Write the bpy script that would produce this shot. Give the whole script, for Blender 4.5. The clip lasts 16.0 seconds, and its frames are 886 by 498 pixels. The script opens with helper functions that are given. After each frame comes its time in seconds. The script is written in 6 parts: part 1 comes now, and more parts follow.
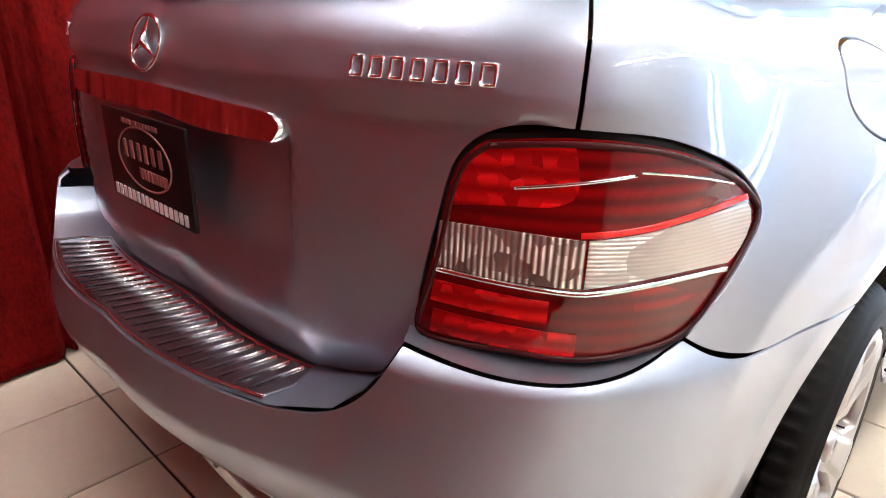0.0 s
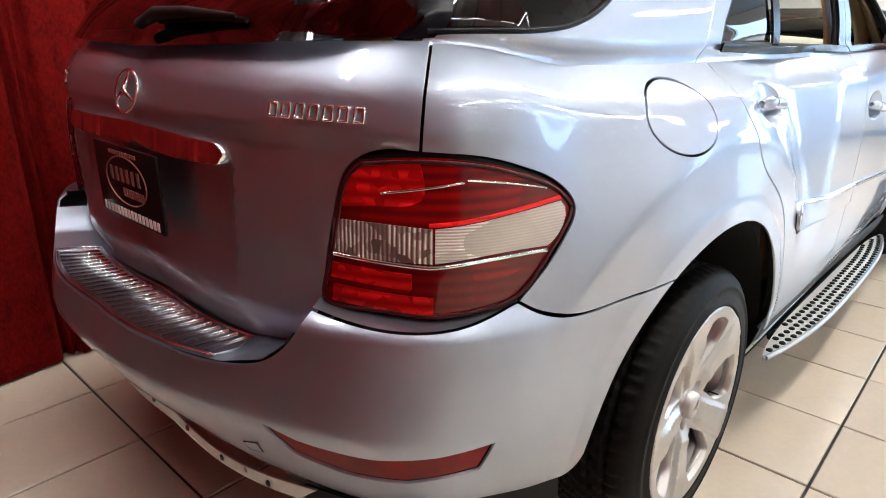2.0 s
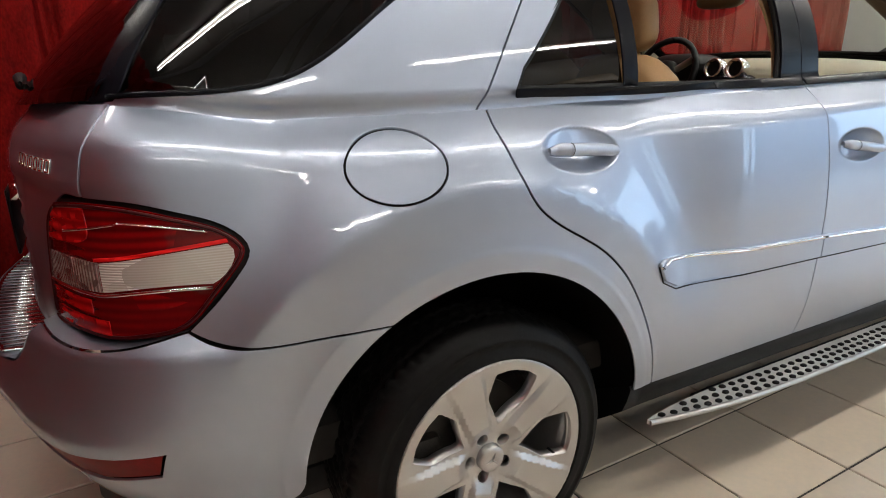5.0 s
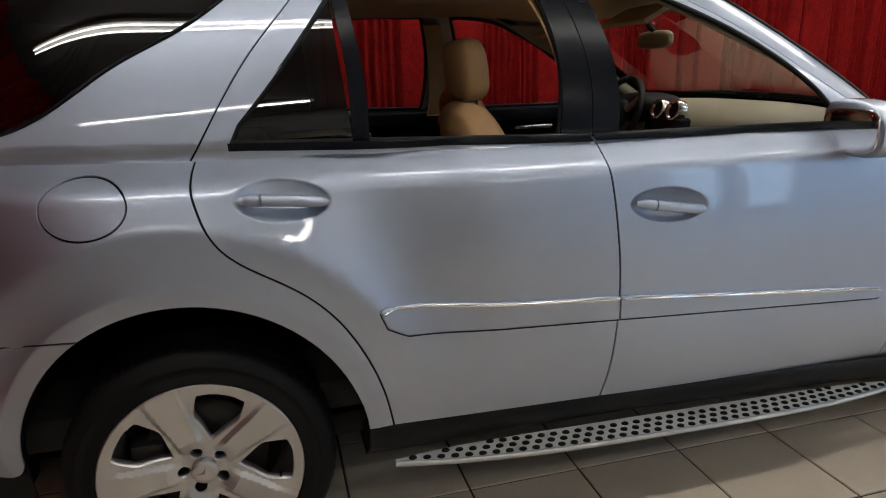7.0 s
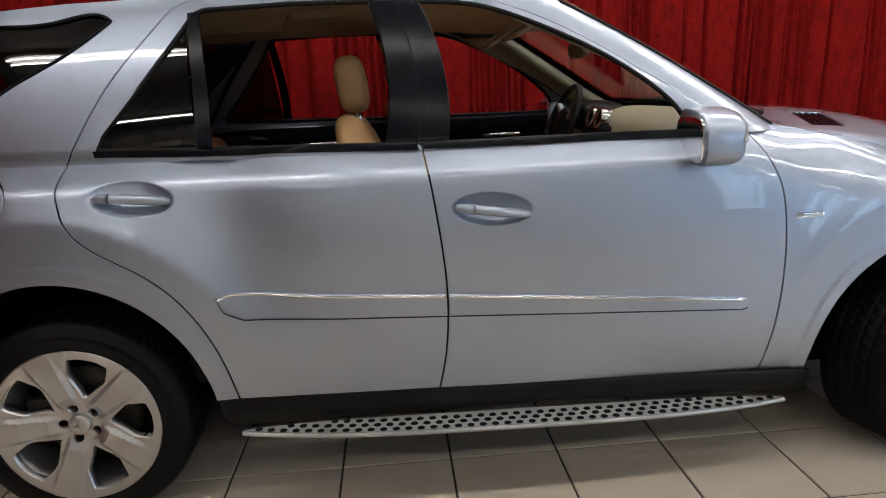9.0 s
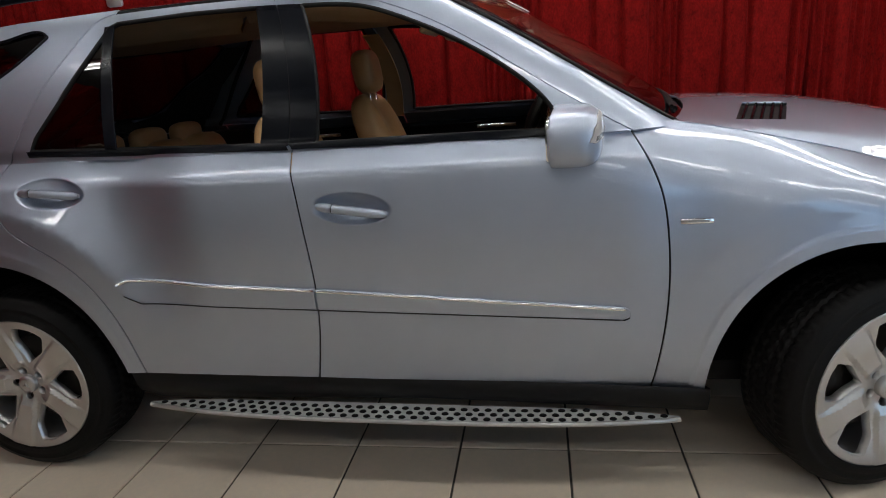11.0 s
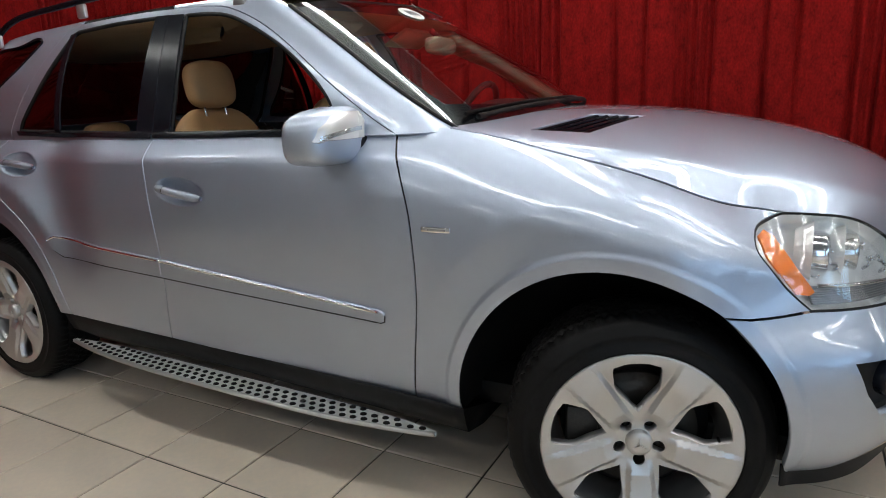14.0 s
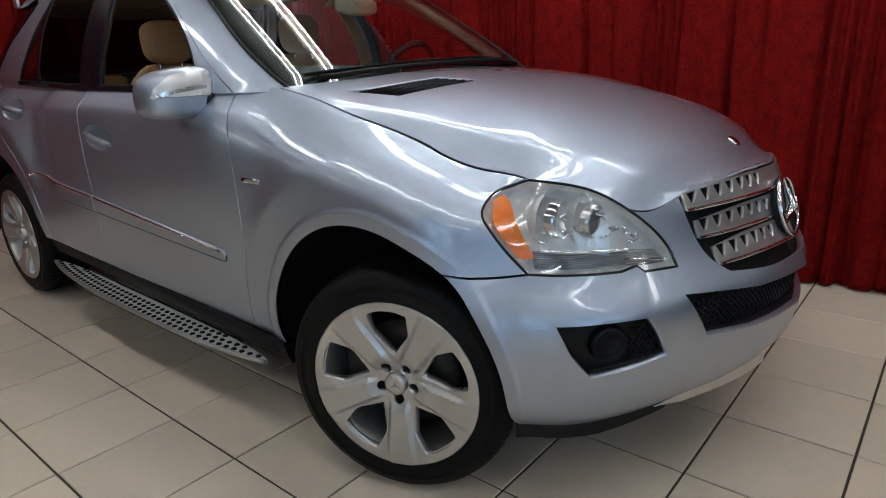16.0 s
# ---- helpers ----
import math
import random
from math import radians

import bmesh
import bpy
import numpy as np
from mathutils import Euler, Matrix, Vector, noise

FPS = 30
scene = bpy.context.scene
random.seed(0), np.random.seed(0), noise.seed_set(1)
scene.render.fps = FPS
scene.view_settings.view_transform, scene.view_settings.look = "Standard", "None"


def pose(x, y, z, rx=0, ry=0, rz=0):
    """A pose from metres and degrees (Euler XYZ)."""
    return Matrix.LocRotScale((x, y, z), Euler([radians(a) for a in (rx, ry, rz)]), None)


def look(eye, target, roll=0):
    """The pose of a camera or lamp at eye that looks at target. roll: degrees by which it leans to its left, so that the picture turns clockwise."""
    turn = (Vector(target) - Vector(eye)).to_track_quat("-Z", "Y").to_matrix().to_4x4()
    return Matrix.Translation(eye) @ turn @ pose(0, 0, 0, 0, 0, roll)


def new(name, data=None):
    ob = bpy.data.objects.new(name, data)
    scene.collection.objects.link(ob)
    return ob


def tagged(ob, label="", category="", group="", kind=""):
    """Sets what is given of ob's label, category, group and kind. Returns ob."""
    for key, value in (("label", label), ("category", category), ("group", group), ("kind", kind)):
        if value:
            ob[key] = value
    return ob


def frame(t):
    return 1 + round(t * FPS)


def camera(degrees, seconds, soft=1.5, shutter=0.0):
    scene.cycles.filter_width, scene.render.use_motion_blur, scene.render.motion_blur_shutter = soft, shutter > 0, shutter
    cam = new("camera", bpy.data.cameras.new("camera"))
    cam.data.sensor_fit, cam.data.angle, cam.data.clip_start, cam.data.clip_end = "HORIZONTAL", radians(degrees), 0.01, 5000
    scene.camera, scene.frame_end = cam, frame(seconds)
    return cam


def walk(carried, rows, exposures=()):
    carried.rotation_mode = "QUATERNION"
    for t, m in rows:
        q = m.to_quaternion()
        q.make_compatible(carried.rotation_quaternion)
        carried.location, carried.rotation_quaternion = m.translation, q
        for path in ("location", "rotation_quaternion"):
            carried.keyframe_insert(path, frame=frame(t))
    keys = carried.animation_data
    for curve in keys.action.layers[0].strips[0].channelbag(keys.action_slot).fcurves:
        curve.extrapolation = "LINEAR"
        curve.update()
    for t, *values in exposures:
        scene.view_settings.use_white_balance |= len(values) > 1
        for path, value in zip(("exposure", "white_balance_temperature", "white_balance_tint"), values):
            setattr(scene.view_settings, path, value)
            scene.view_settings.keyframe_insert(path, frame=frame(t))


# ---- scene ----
cam = camera(70.1, 16.0, soft=1.0)
PATH = [
    (0, (-1.33, -1.07, 1.176), (0.038, 0.199, 0.455), 1.5),
    (0.5, (-1.403, -1.175, 1.19), (-0.016, 0.056, 0.442), 0.7),
    (1, (-1.433, -1.278, 1.21), (-0.045, -0.038, 0.479), 0.4),
    (1.5, (-1.441, -1.347, 1.225), (-0.049, -0.093, 0.525), 0.3),
    (2, (-1.427, -1.39, 1.233), (-0.037, -0.111, 0.576), 0.4),
    (2.5, (-1.384, -1.449, 1.251), (-0.025, -0.119, 0.631), 0.1),
    (3, (-1.315, -1.508, 1.283), (0.001, -0.129, 0.679), -0.2),
    (5.5, (-0.491, -2.194, 1.289), (0.314, -0.45, 0.729), -1.9),
    (6, (-0.227, -2.344, 1.279), (0.472, -0.545, 0.755), -1.6),
    (6.5, (0.008, -2.393, 1.329), (0.648, -0.581, 0.777), -0.7),
    (7, (0.248, -2.521, 1.367), (0.738, -0.658, 0.829), -1.4),
    (7.5, (0.396, -2.579, 1.369), (0.828, -0.695, 0.856), -1.0),
    (8, (0.575, -2.648, 1.391), (0.93, -0.751, 0.87), -1.1),
    (8.5, (0.788, -2.754, 1.376), (1.049, -0.836, 0.873), -1.7),
    (9, (1.042, -2.842, 1.362), (1.185, -0.913, 0.856), -2.5),
    (11.5, (2.14, -2.824, 1.378), (1.724, -0.944, 0.838), -4.3),
    (12, (2.361, -2.798, 1.337), (1.838, -0.933, 0.837), -4.0),
    (12.5, (2.578, -2.727, 1.301), (1.941, -0.891, 0.83), -3.4),
    (13, (2.776, -2.679, 1.306), (2.059, -0.874, 0.828), -3.3),
    (13.5, (3.001, -2.587, 1.296), (2.175, -0.829, 0.819), -3.0),
    (14, (3.249, -2.48, 1.273), (2.307, -0.779, 0.803), -2.7),
    (14.5, (3.465, -2.355, 1.267), (2.429, -0.718, 0.771), -2.8),
    (15, (3.651, -2.262, 1.291), (2.557, -0.679, 0.744), -2.9),
    (15.5, (3.895, -2.178, 1.266), (2.728, -0.653, 0.709), -2.5),
    (16, (4.128, -2.087, 1.273), (2.901, -0.623, 0.679), -2.1),
]
walk(cam, [(t, look(eye, target, roll)) for t, eye, target, roll in PATH],
     exposures=[(0, 1.6, 6550, 12), (1, 1.4, 6550, 11), (2, 1.1, 6600, 10), (3, .8, 6700, 10), (5.5, .12, 6850, 10), (6.5, -.34, 6750, 10), (7, -.38, 6700, 10), (9, -.15, 6650, 10),
                (11.5, -.58, 6400, 9), (12, -.58, 6350, 9), (12.5, -.40, 6300, 8), (13, -.38, 6300, 8), (13.5, -.2, 6300, 7), (14, -.1, 6300, 7), (14.5, -.3, 6250, 7), (16, -.6, 6200, 6)])

# ---------------- light ----------------
world = bpy.data.worlds.new("world")
scene.world = world
world.use_nodes = True
world.node_tree.nodes["Background"].inputs[0].default_value = (.75, .85, 1, 1)
world.node_tree.nodes["Background"].inputs[1].default_value = 0.03

# ---------------- materials ----------------
def nodes_of(m):
    m.use_nodes = True
    return m.node_tree.nodes, m.node_tree.links, m.node_tree.nodes["Principled BSDF"]


def surface(name, colour, rough, metal=0.0, coat=0.0, var=.08, scale=8.0, grain=0.0, grain_scale=300.0, rvar=.06, island=0.0, sheen=0.0, spec=.5, dirt=None, coat_ior=1.65, stretch=None):
    """A painted, moulded or woven surface: broad stains and fine grain over one colour."""
    m = bpy.data.materials.new(name)
    n, l, p = nodes_of(m)
    tc = n.new("ShaderNodeTexCoord")
    big, fine = n.new("ShaderNodeTexNoise"), n.new("ShaderNodeTexNoise")
    big.inputs["Scale"].default_value, big.inputs["Detail"].default_value = scale, 6
    fine.inputs["Scale"].default_value, fine.inputs["Detail"].default_value = grain_scale, 3
    where = tc.outputs["Object"]
    if stretch:
        mp = n.new("ShaderNodeMapping")
        mp.inputs["Scale"].default_value = stretch
        l.new(where, mp.inputs["Vector"])
        where = mp.outputs["Vector"]
    l.new(where, big.inputs["Vector"])
    l.new(where, fine.inputs["Vector"])
    add = n.new("ShaderNodeMath")
    add.operation = "ADD"
    l.new(big.outputs["Fac"], add.inputs[0])
    l.new(fine.outputs["Fac"], add.inputs[1])
    ramp = n.new("ShaderNodeMapRange")
    ramp.inputs["From Min"].default_value, ramp.inputs["From Max"].default_value = .6, 1.4
    l.new(add.outputs[0], ramp.inputs["Value"])
    mix = n.new("ShaderNodeMix")
    mix.data_type = "RGBA"
    mix.inputs["A"].default_value = tuple(c * (1 - var) for c in colour) + (1,)
    mix.inputs["B"].default_value = tuple(min(1, c * (1 + var)) for c in (dirt or colour)) + (1,)
    l.new(ramp.outputs[0], mix.inputs["Factor"])
    out = mix.outputs["Result"]
    if island:
        info = n.new("ShaderNodeObjectInfo")
        hue = n.new("ShaderNodeHueSaturation")
        mr = n.new("ShaderNodeMapRange")
        mr.inputs["To Min"].default_value, mr.inputs["To Max"].default_value = 1 - island, 1 + island
        l.new(info.outputs["Random"], mr.inputs["Value"])
        l.new(mr.outputs[0], hue.inputs["Value"])
        l.new(out, hue.inputs["Color"])
        out = hue.outputs["Color"]
    l.new(out, p.inputs["Base Color"])
    rr = n.new("ShaderNodeMapRange")
    rr.inputs["To Min"].default_value, rr.inputs["To Max"].default_value = max(.02, rough - rvar), rough + rvar
    l.new(big.outputs["Fac"], rr.inputs["Value"])
    l.new(rr.outputs[0], p.inputs["Roughness"])
    p.inputs["Metallic"].default_value = metal
    p.inputs["Specular IOR Level"].default_value = spec
    p.inputs["Coat Weight"].default_value = coat
    p.inputs["Coat Roughness"].default_value = .03
    p.inputs["Coat IOR"].default_value = coat_ior
    if sheen:
        p.inputs["Sheen Weight"].default_value, p.inputs["Sheen Roughness"].default_value = sheen, .35
        p.inputs["Sheen Tint"].default_value = (1, .05, .05, 1)
    if grain:
        b = n.new("ShaderNodeBump")
        b.inputs["Strength"].default_value, b.inputs["Distance"].default_value = grain, .002
        l.new(fine.outputs["Fac"], b.inputs["Height"])
        l.new(b.outputs[0], p.inputs["Normal"])
    return m


def glass(name, tint, gloss=1.0, rough=0.0):
    """A thin pane: it lets light straight through, tinted, and mirrors by Fresnel."""
    m = bpy.data.materials.new(name)
    m.use_nodes = True
    n, l = m.node_tree.nodes, m.node_tree.links
    n.remove(n["Principled BSDF"])
    tr, gl, mx, fr = n.new("ShaderNodeBsdfTransparent"), n.new("ShaderNodeBsdfGlossy"), n.new("ShaderNodeMixShader"), n.new("ShaderNodeLayerWeight")
    tr.inputs[0].default_value = (*tint, 1)
    gl.inputs[0].default_value = (gloss, gloss, gloss, 1)
    gl.inputs["Roughness"].default_value = rough
    fr.inputs["Blend"].default_value = .5
    pw, ma = n.new("ShaderNodeMath"), n.new("ShaderNodeMath")
    pw.operation, pw.inputs[1].default_value = "POWER", 4.0
    ma.operation, ma.inputs[1].default_value, ma.inputs[2].default_value = "MULTIPLY_ADD", .92, .06
    l.new(fr.outputs["Facing"], pw.inputs[0])
    l.new(pw.outputs[0], ma.inputs[0])
    l.new(ma.outputs[0], mx.inputs[0])
    l.new(tr.outputs[0], mx.inputs[1])
    l.new(gl.outputs[0], mx.inputs[2])
    l.new(mx.outputs[0], n["Material Output"].inputs[0])
    return m


def glow(name, colour, strength):
    m = bpy.data.materials.new(name)
    n, l, p = nodes_of(m)
    p.inputs["Base Color"].default_value = (*colour, 1)
    p.inputs["Emission Color"].default_value = (*colour, 1)
    p.inputs["Emission Strength"].default_value = strength
    return m


PAINT = surface("silver_blue_paint", (.385, .437, .53), .47, metal=1.0, coat=1.0, var=.04, scale=2.5, grain=.03, grain_scale=900, rvar=.02, coat_ior=1.55)
BLACK = surface("black_plastic", (.004, .004, .0045), .55, var=.25, scale=12, grain=.15, spec=.25)
TRIMB = surface("black_satin_trim", (.005, .006, .009), .24, var=.2, scale=6, spec=.13)
RUBBER = surface("tyre_rubber", (.0055, .0053, .0053), .55, var=.3, scale=9, grain=.2, grain_scale=120, spec=.12)
CHROME = surface("chrome", (.82, .82, .84), .08, metal=1.0, var=.04, rvar=.03)
ALLOY = surface("silver_alloy", (.47, .465, .46), .35, metal=.88, coat=.5, var=.05, scale=10, grain=.04, grain_scale=700)
BOARD = surface("satin_aluminium", (.66, .66, .65), .5, metal=.55, var=.06, scale=14, grain=.06, grain_scale=500)
STEEL = surface("brushed_steel", (.62, .62, .63), .3, metal=1.0, var=.1, scale=20, grain=.08)
POLISHED = surface("polished_steel", (.50, .49, .49), .17, metal=1.0, var=.08, scale=20, rvar=.03)
DARKMETAL = surface("brake_iron", (.05, .045, .04), .55, metal=.6, var=.4, scale=18, grain=.2)


def lens(name, dark, light, rib=40.0, along="Z", metal=0.0, cells=0.0, rough=.12, bump=.5):
    """A moulded lamp lens: fine ribs and prism cells; uneven sparkle painted into the colour."""
    m = bpy.data.materials.new(name)
    n, l, p = nodes_of(m)
    tc, wave, vor, mul, mix, b = (n.new("ShaderNode" + k) for k in ("TexCoord", "TexWave", "TexVoronoi", "Math", "Mix", "Bump"))
    wave.bands_direction = along
    wave.inputs["Scale"].default_value, wave.inputs["Distortion"].default_value = rib, .3
    vor.inputs["Scale"].default_value = cells or 30
    l.new(tc.outputs["Object"], wave.inputs["Vector"])
    l.new(tc.outputs["Object"], vor.inputs["Vector"])
    sep = n.new("ShaderNodeSeparateColor")
    l.new(vor.outputs["Color"], sep.inputs[0])
    mul.operation = "MULTIPLY_ADD"
    l.new(wave.outputs["Fac"], mul.inputs[0])
    l.new(sep.outputs[0], mul.inputs[1])
    mul.inputs[2].default_value = .12
    mix.data_type = "RGBA"
    mix.inputs["A"].default_value, mix.inputs["B"].default_value = (*dark, 1), (*light, 1)
    l.new(mul.outputs[0], mix.inputs["Factor"])
    l.new(mix.outputs["Result"], p.inputs["Base Color"])
    p.inputs["Roughness"].default_value, p.inputs["Metallic"].default_value, p.inputs["Specular IOR Level"].default_value = rough, metal, .12
    p.inputs["Coat Weight"].default_value, p.inputs["Coat Roughness"].default_value = 1.0, .02
    b.inputs["Strength"].default_value, b.inputs["Distance"].default_value = bump, .003
    l.new(mul.outputs[0], b.inputs["Height"])
    l.new(b.outputs[0], p.inputs["Normal"])
    return m


REDLENS = lens("red_lens", (.22, .002, .003), (.80, .010, .010), 14, cells=60)
DARKRED = lens("dark_red_lens", (.085, .002, .003), (.24, .003, .004), 16, cells=9, bump=.2)
LAMPEDGE = surface("dark_lamp_edge", (.045, .002, .003), .35, var=.2, spec=.2)
BRIGHTRED = lens("bright_red_lens", (.6, .008, .008), (.95, .02, .02), 30)
CLEARLENS = lens("ribbed_clear_lens", (.42, .37, .33), (.95, .91, .86), 62, metal=.2, cells=9)
REVERSE = lens("reversing_lens", (.16, .10, .08), (.98, .94, .90), 46, "Y", metal=.6, cells=55, bump=.9)
AMBER = surface("amber_lens", (.85, .20, .02), .2, coat=1.0, var=.15, scale=30, grain=.5, grain_scale=150)
TAN = surface("tan_leather", (.46, .275, .125), .48, var=.14, scale=7, grain=.35, grain_scale=260)
CREAM = surface("cream_dash", (.27, .235, .165), .55, var=.1, scale=7, grain=.3, grain_scale=300)
HEADLINER = surface("headliner_cloth", (.55, .43, .28), .85, var=.1, scale=9, grain=.3)
CARPET = surface("black_carpet", (.02, .018, .016), .95, var=.3, scale=20, grain=.5)
WINDSHIELD = glass("windscreen_glass", (.80, .84, .82))
PRIVACY = glass("privacy_glass", (.045, .045, .05))
WHITEPRINT = surface("white_vinyl", (.78, .77, .74), .5, var=.04)
DARKPRINT = surface("grey_print", (.16, .15, .15), .5, var=.1)
REFLECTOR = surface("red_reflector", (.17, .004, .005), .4, var=.25, scale=60, spec=.2)
PALELENS = lens("mirror_lens", (.62, .60, .57), (.95, .94, .92), 5, metal=.25, cells=3, rough=.2, bump=.15)
BANDLENS = lens("dark_ribbed_lens", (.10, .10, .11), (.55, .55, .55), 60, "Z", metal=.5, cells=14, rough=.15, bump=.6)
CLEAR = glass("clear_lens_glass", (.93, .94, .95))
VELVET = surface("red_velvet", (.122, .0040, .0037), .9, var=.5, scale=22, grain=.6, grain_scale=110, sheen=.10, spec=.04, stretch=(1, 1, .55))
TILE = surface("cream_floor_tile", (.69, .605, .50), .2, var=.13, scale=7, grain=.06, grain_scale=45, rvar=.12, island=.06, dirt=(.60, .505, .395))
GROUT = surface("dark_grout", (.035, .03, .026), .9, var=.4, scale=30, grain=.4)
WALLW = surface("off_white_wall", (.66, .65, .63), .8, var=.06, scale=2, grain=.2)
WALLM = surface("grey_wall", (.34, .335, .33), .8, var=.06, scale=2, grain=.2)
WALLD = surface("dark_wall", (.10, .09, .085), .8, var=.1, scale=2, grain=.2)
CEIL = surface("ceiling_paint", (.24, .235, .23), .9, var=.08, scale=2, grain=.2)
TUBE = glow("fluorescent_tube", (1.0, .985, .96), 36.0)
DAY = glow("daylight_panes", (.50, .73, 1.0), 2.8)
HLAMP = lens("lamp_reflector", (.80, .80, .78), (.99, .99, .97), 7, "DIAGONAL", metal=.2, cells=30, rough=.14, bump=.6)
SATIN = surface("satin_chrome", (.80, .79, .77), .22, metal=.9, var=.1, scale=30)
BULB = surface("projector_lens", (.10, .10, .11), .06, coat=1.0, var=.3, scale=20)
# ---------------- the car's shape: smooth surfaces ----------------
def spline(pts):
    """A natural cubic spline through points, by chord length: a function giving place and slope."""
    p = np.array(pts, float)
    t = np.r_[0, np.cumsum(np.linalg.norm(np.diff(p, axis=0), axis=1))]
    n, h = len(t), np.diff(t)
    a, r = np.zeros((n, n)), np.zeros((n, p.shape[1]))
    a[0, 0] = a[-1, -1] = 1
    for i in range(1, n - 1):
        a[i, i - 1:i + 2] = h[i - 1], 2 * (h[i - 1] + h[i]), h[i]
        r[i] = 6 * ((p[i + 1] - p[i]) / h[i] - (p[i] - p[i - 1]) / h[i - 1])
    m = np.linalg.solve(a, r)

    def at(s):
        s = np.clip(np.asarray(s, float), 0, t[-1])
        i = np.clip(np.searchsorted(t, s, side="right") - 1, 0, n - 2)
        hh, u, v = h[i][..., None], (t[i + 1] - s)[..., None], (s - t[i])[..., None]
        c1, c0 = p[i + 1] / hh - m[i + 1] * hh / 6, p[i] / hh - m[i] * hh / 6
        return (m[i] * u**3 + m[i + 1] * v**3) / (6 * hh) + c1 * v + c0 * u, (m[i + 1] * v**2 - m[i] * u**2) / (2 * hh) + c1 - c0
    return at, t[-1]


def sstep(a, b, v):
    k = np.clip((np.asarray(v, float) - a) / (b - a), 0, 1)
    return k * k * (3 - 2 * k)


def rise(a, b, v, power=2.0):
    """0 up to a, 1 at b, and on."""
    return np.clip((np.asarray(v, float) - a) / (b - a), 0, None) ** power


def crease(a, b, r, soft=.010, fade=.03):
    """0 up to a sharp bend at a, then a ramp that eases to 1 about b."""
    up = lambda c, w: w * np.logaddexp(0, (np.asarray(r, float) - c) / w)
    return (up(a, soft) - up(b, fade)) / (b - a)


def ease(xs, ys):
    """A smooth curve y(x) through a few knots."""
    at, _ = spline([(x, y) for x, y in zip(xs, ys)])
    g = np.linspace(0, _, 400)
    q = at(g)[0]
    return lambda x: np.interp(x, q[:, 0], q[:, 1])


BASE, BASE_LEN = spline([(-.953, 0), (-.943, .2), (-.905, .40), (-.835, .57), (-.73, .715), (-.58, .825), (-.36, .905), (0, .95), (.5, .957),
                         (1.2, .957), (2.4, .957), (2.72, .9565), (2.95, .9515), (3.1, .938), (3.25, .902), (3.39, .835), (3.53, .69), (3.645, .50), (3.752, .27), (3.83, 0)])
HUB_R, HUB_F, HUB_Z = 0.0, 2.915, 0.37
FRONT_IN = ease([.3, .55, .62, .66, .70, .76, .88, .96, 1.05], [0, 0, .004, .02, .05, .082, .12, .15, .18])


SETTLE = np.array([[.0037, .0113, -.0004, -.0013, .0122, .0082, .0291, -.0045, -.0026, .0379],
                   [-.0078, .0192, -.0099, -.0184, .0155, -.004, -.0088, -.0016, -.0047, -.0195],
                   [-.0035, .008, -.0014, .006, .0105, .0084, -.0036, .0031, .0042, -.0186]])


def settle(p):
    """A gentle overall stretch of the drawn shape: a few centimetres at nose, tail and roof."""
    x, y, z = (p[..., 0] - 1.4) / 2.2, (-p[..., 1] - .8) / .3, (p[..., 2] - .9) / .5
    d = np.stack([1 + 0 * x, x, y, z, x * x, x * z, x * y, y * z, z * z, x**3], -1) @ SETTLE.T
    d[..., 1] *= sstep(0, .5, -p[..., 1])
    # the tail stands a little higher and squarer
    k, wide = sstep(-.36, -.68, p[..., 0]), sstep(.45, .75, -p[..., 1])
    d[..., 0] += k * .02 * (1 - wide)
    d[..., 1] -= k * .032 * wide
    d[..., 2] += k * .035 * (1 - .7 * sstep(1.22, 1.5, p[..., 2]))
    return p + d


ROLL_X = np.arange(1.5, 4.6, .01)
_roll = np.interp(ROLL_X, [1.9, 2.1, 2.34, 2.55, 2.7, 2.94, 3.1, 3.2, 3.3, 3.4, 4.2], [0, .018, .074, .108, .136, .182, .185, .11, .03, 0, 0])
_bell = np.exp(-(np.arange(-24, 25) * .01 / .08) ** 2 / 2)
_roll = np.convolve(np.pad(_roll, 24, mode="edge"), _bell / _bell.sum(), mode="valid")


def ROLL(x):
    """How far the wing rolls over towards the bonnet, along the car."""
    return np.interp(x, ROLL_X, _roll)


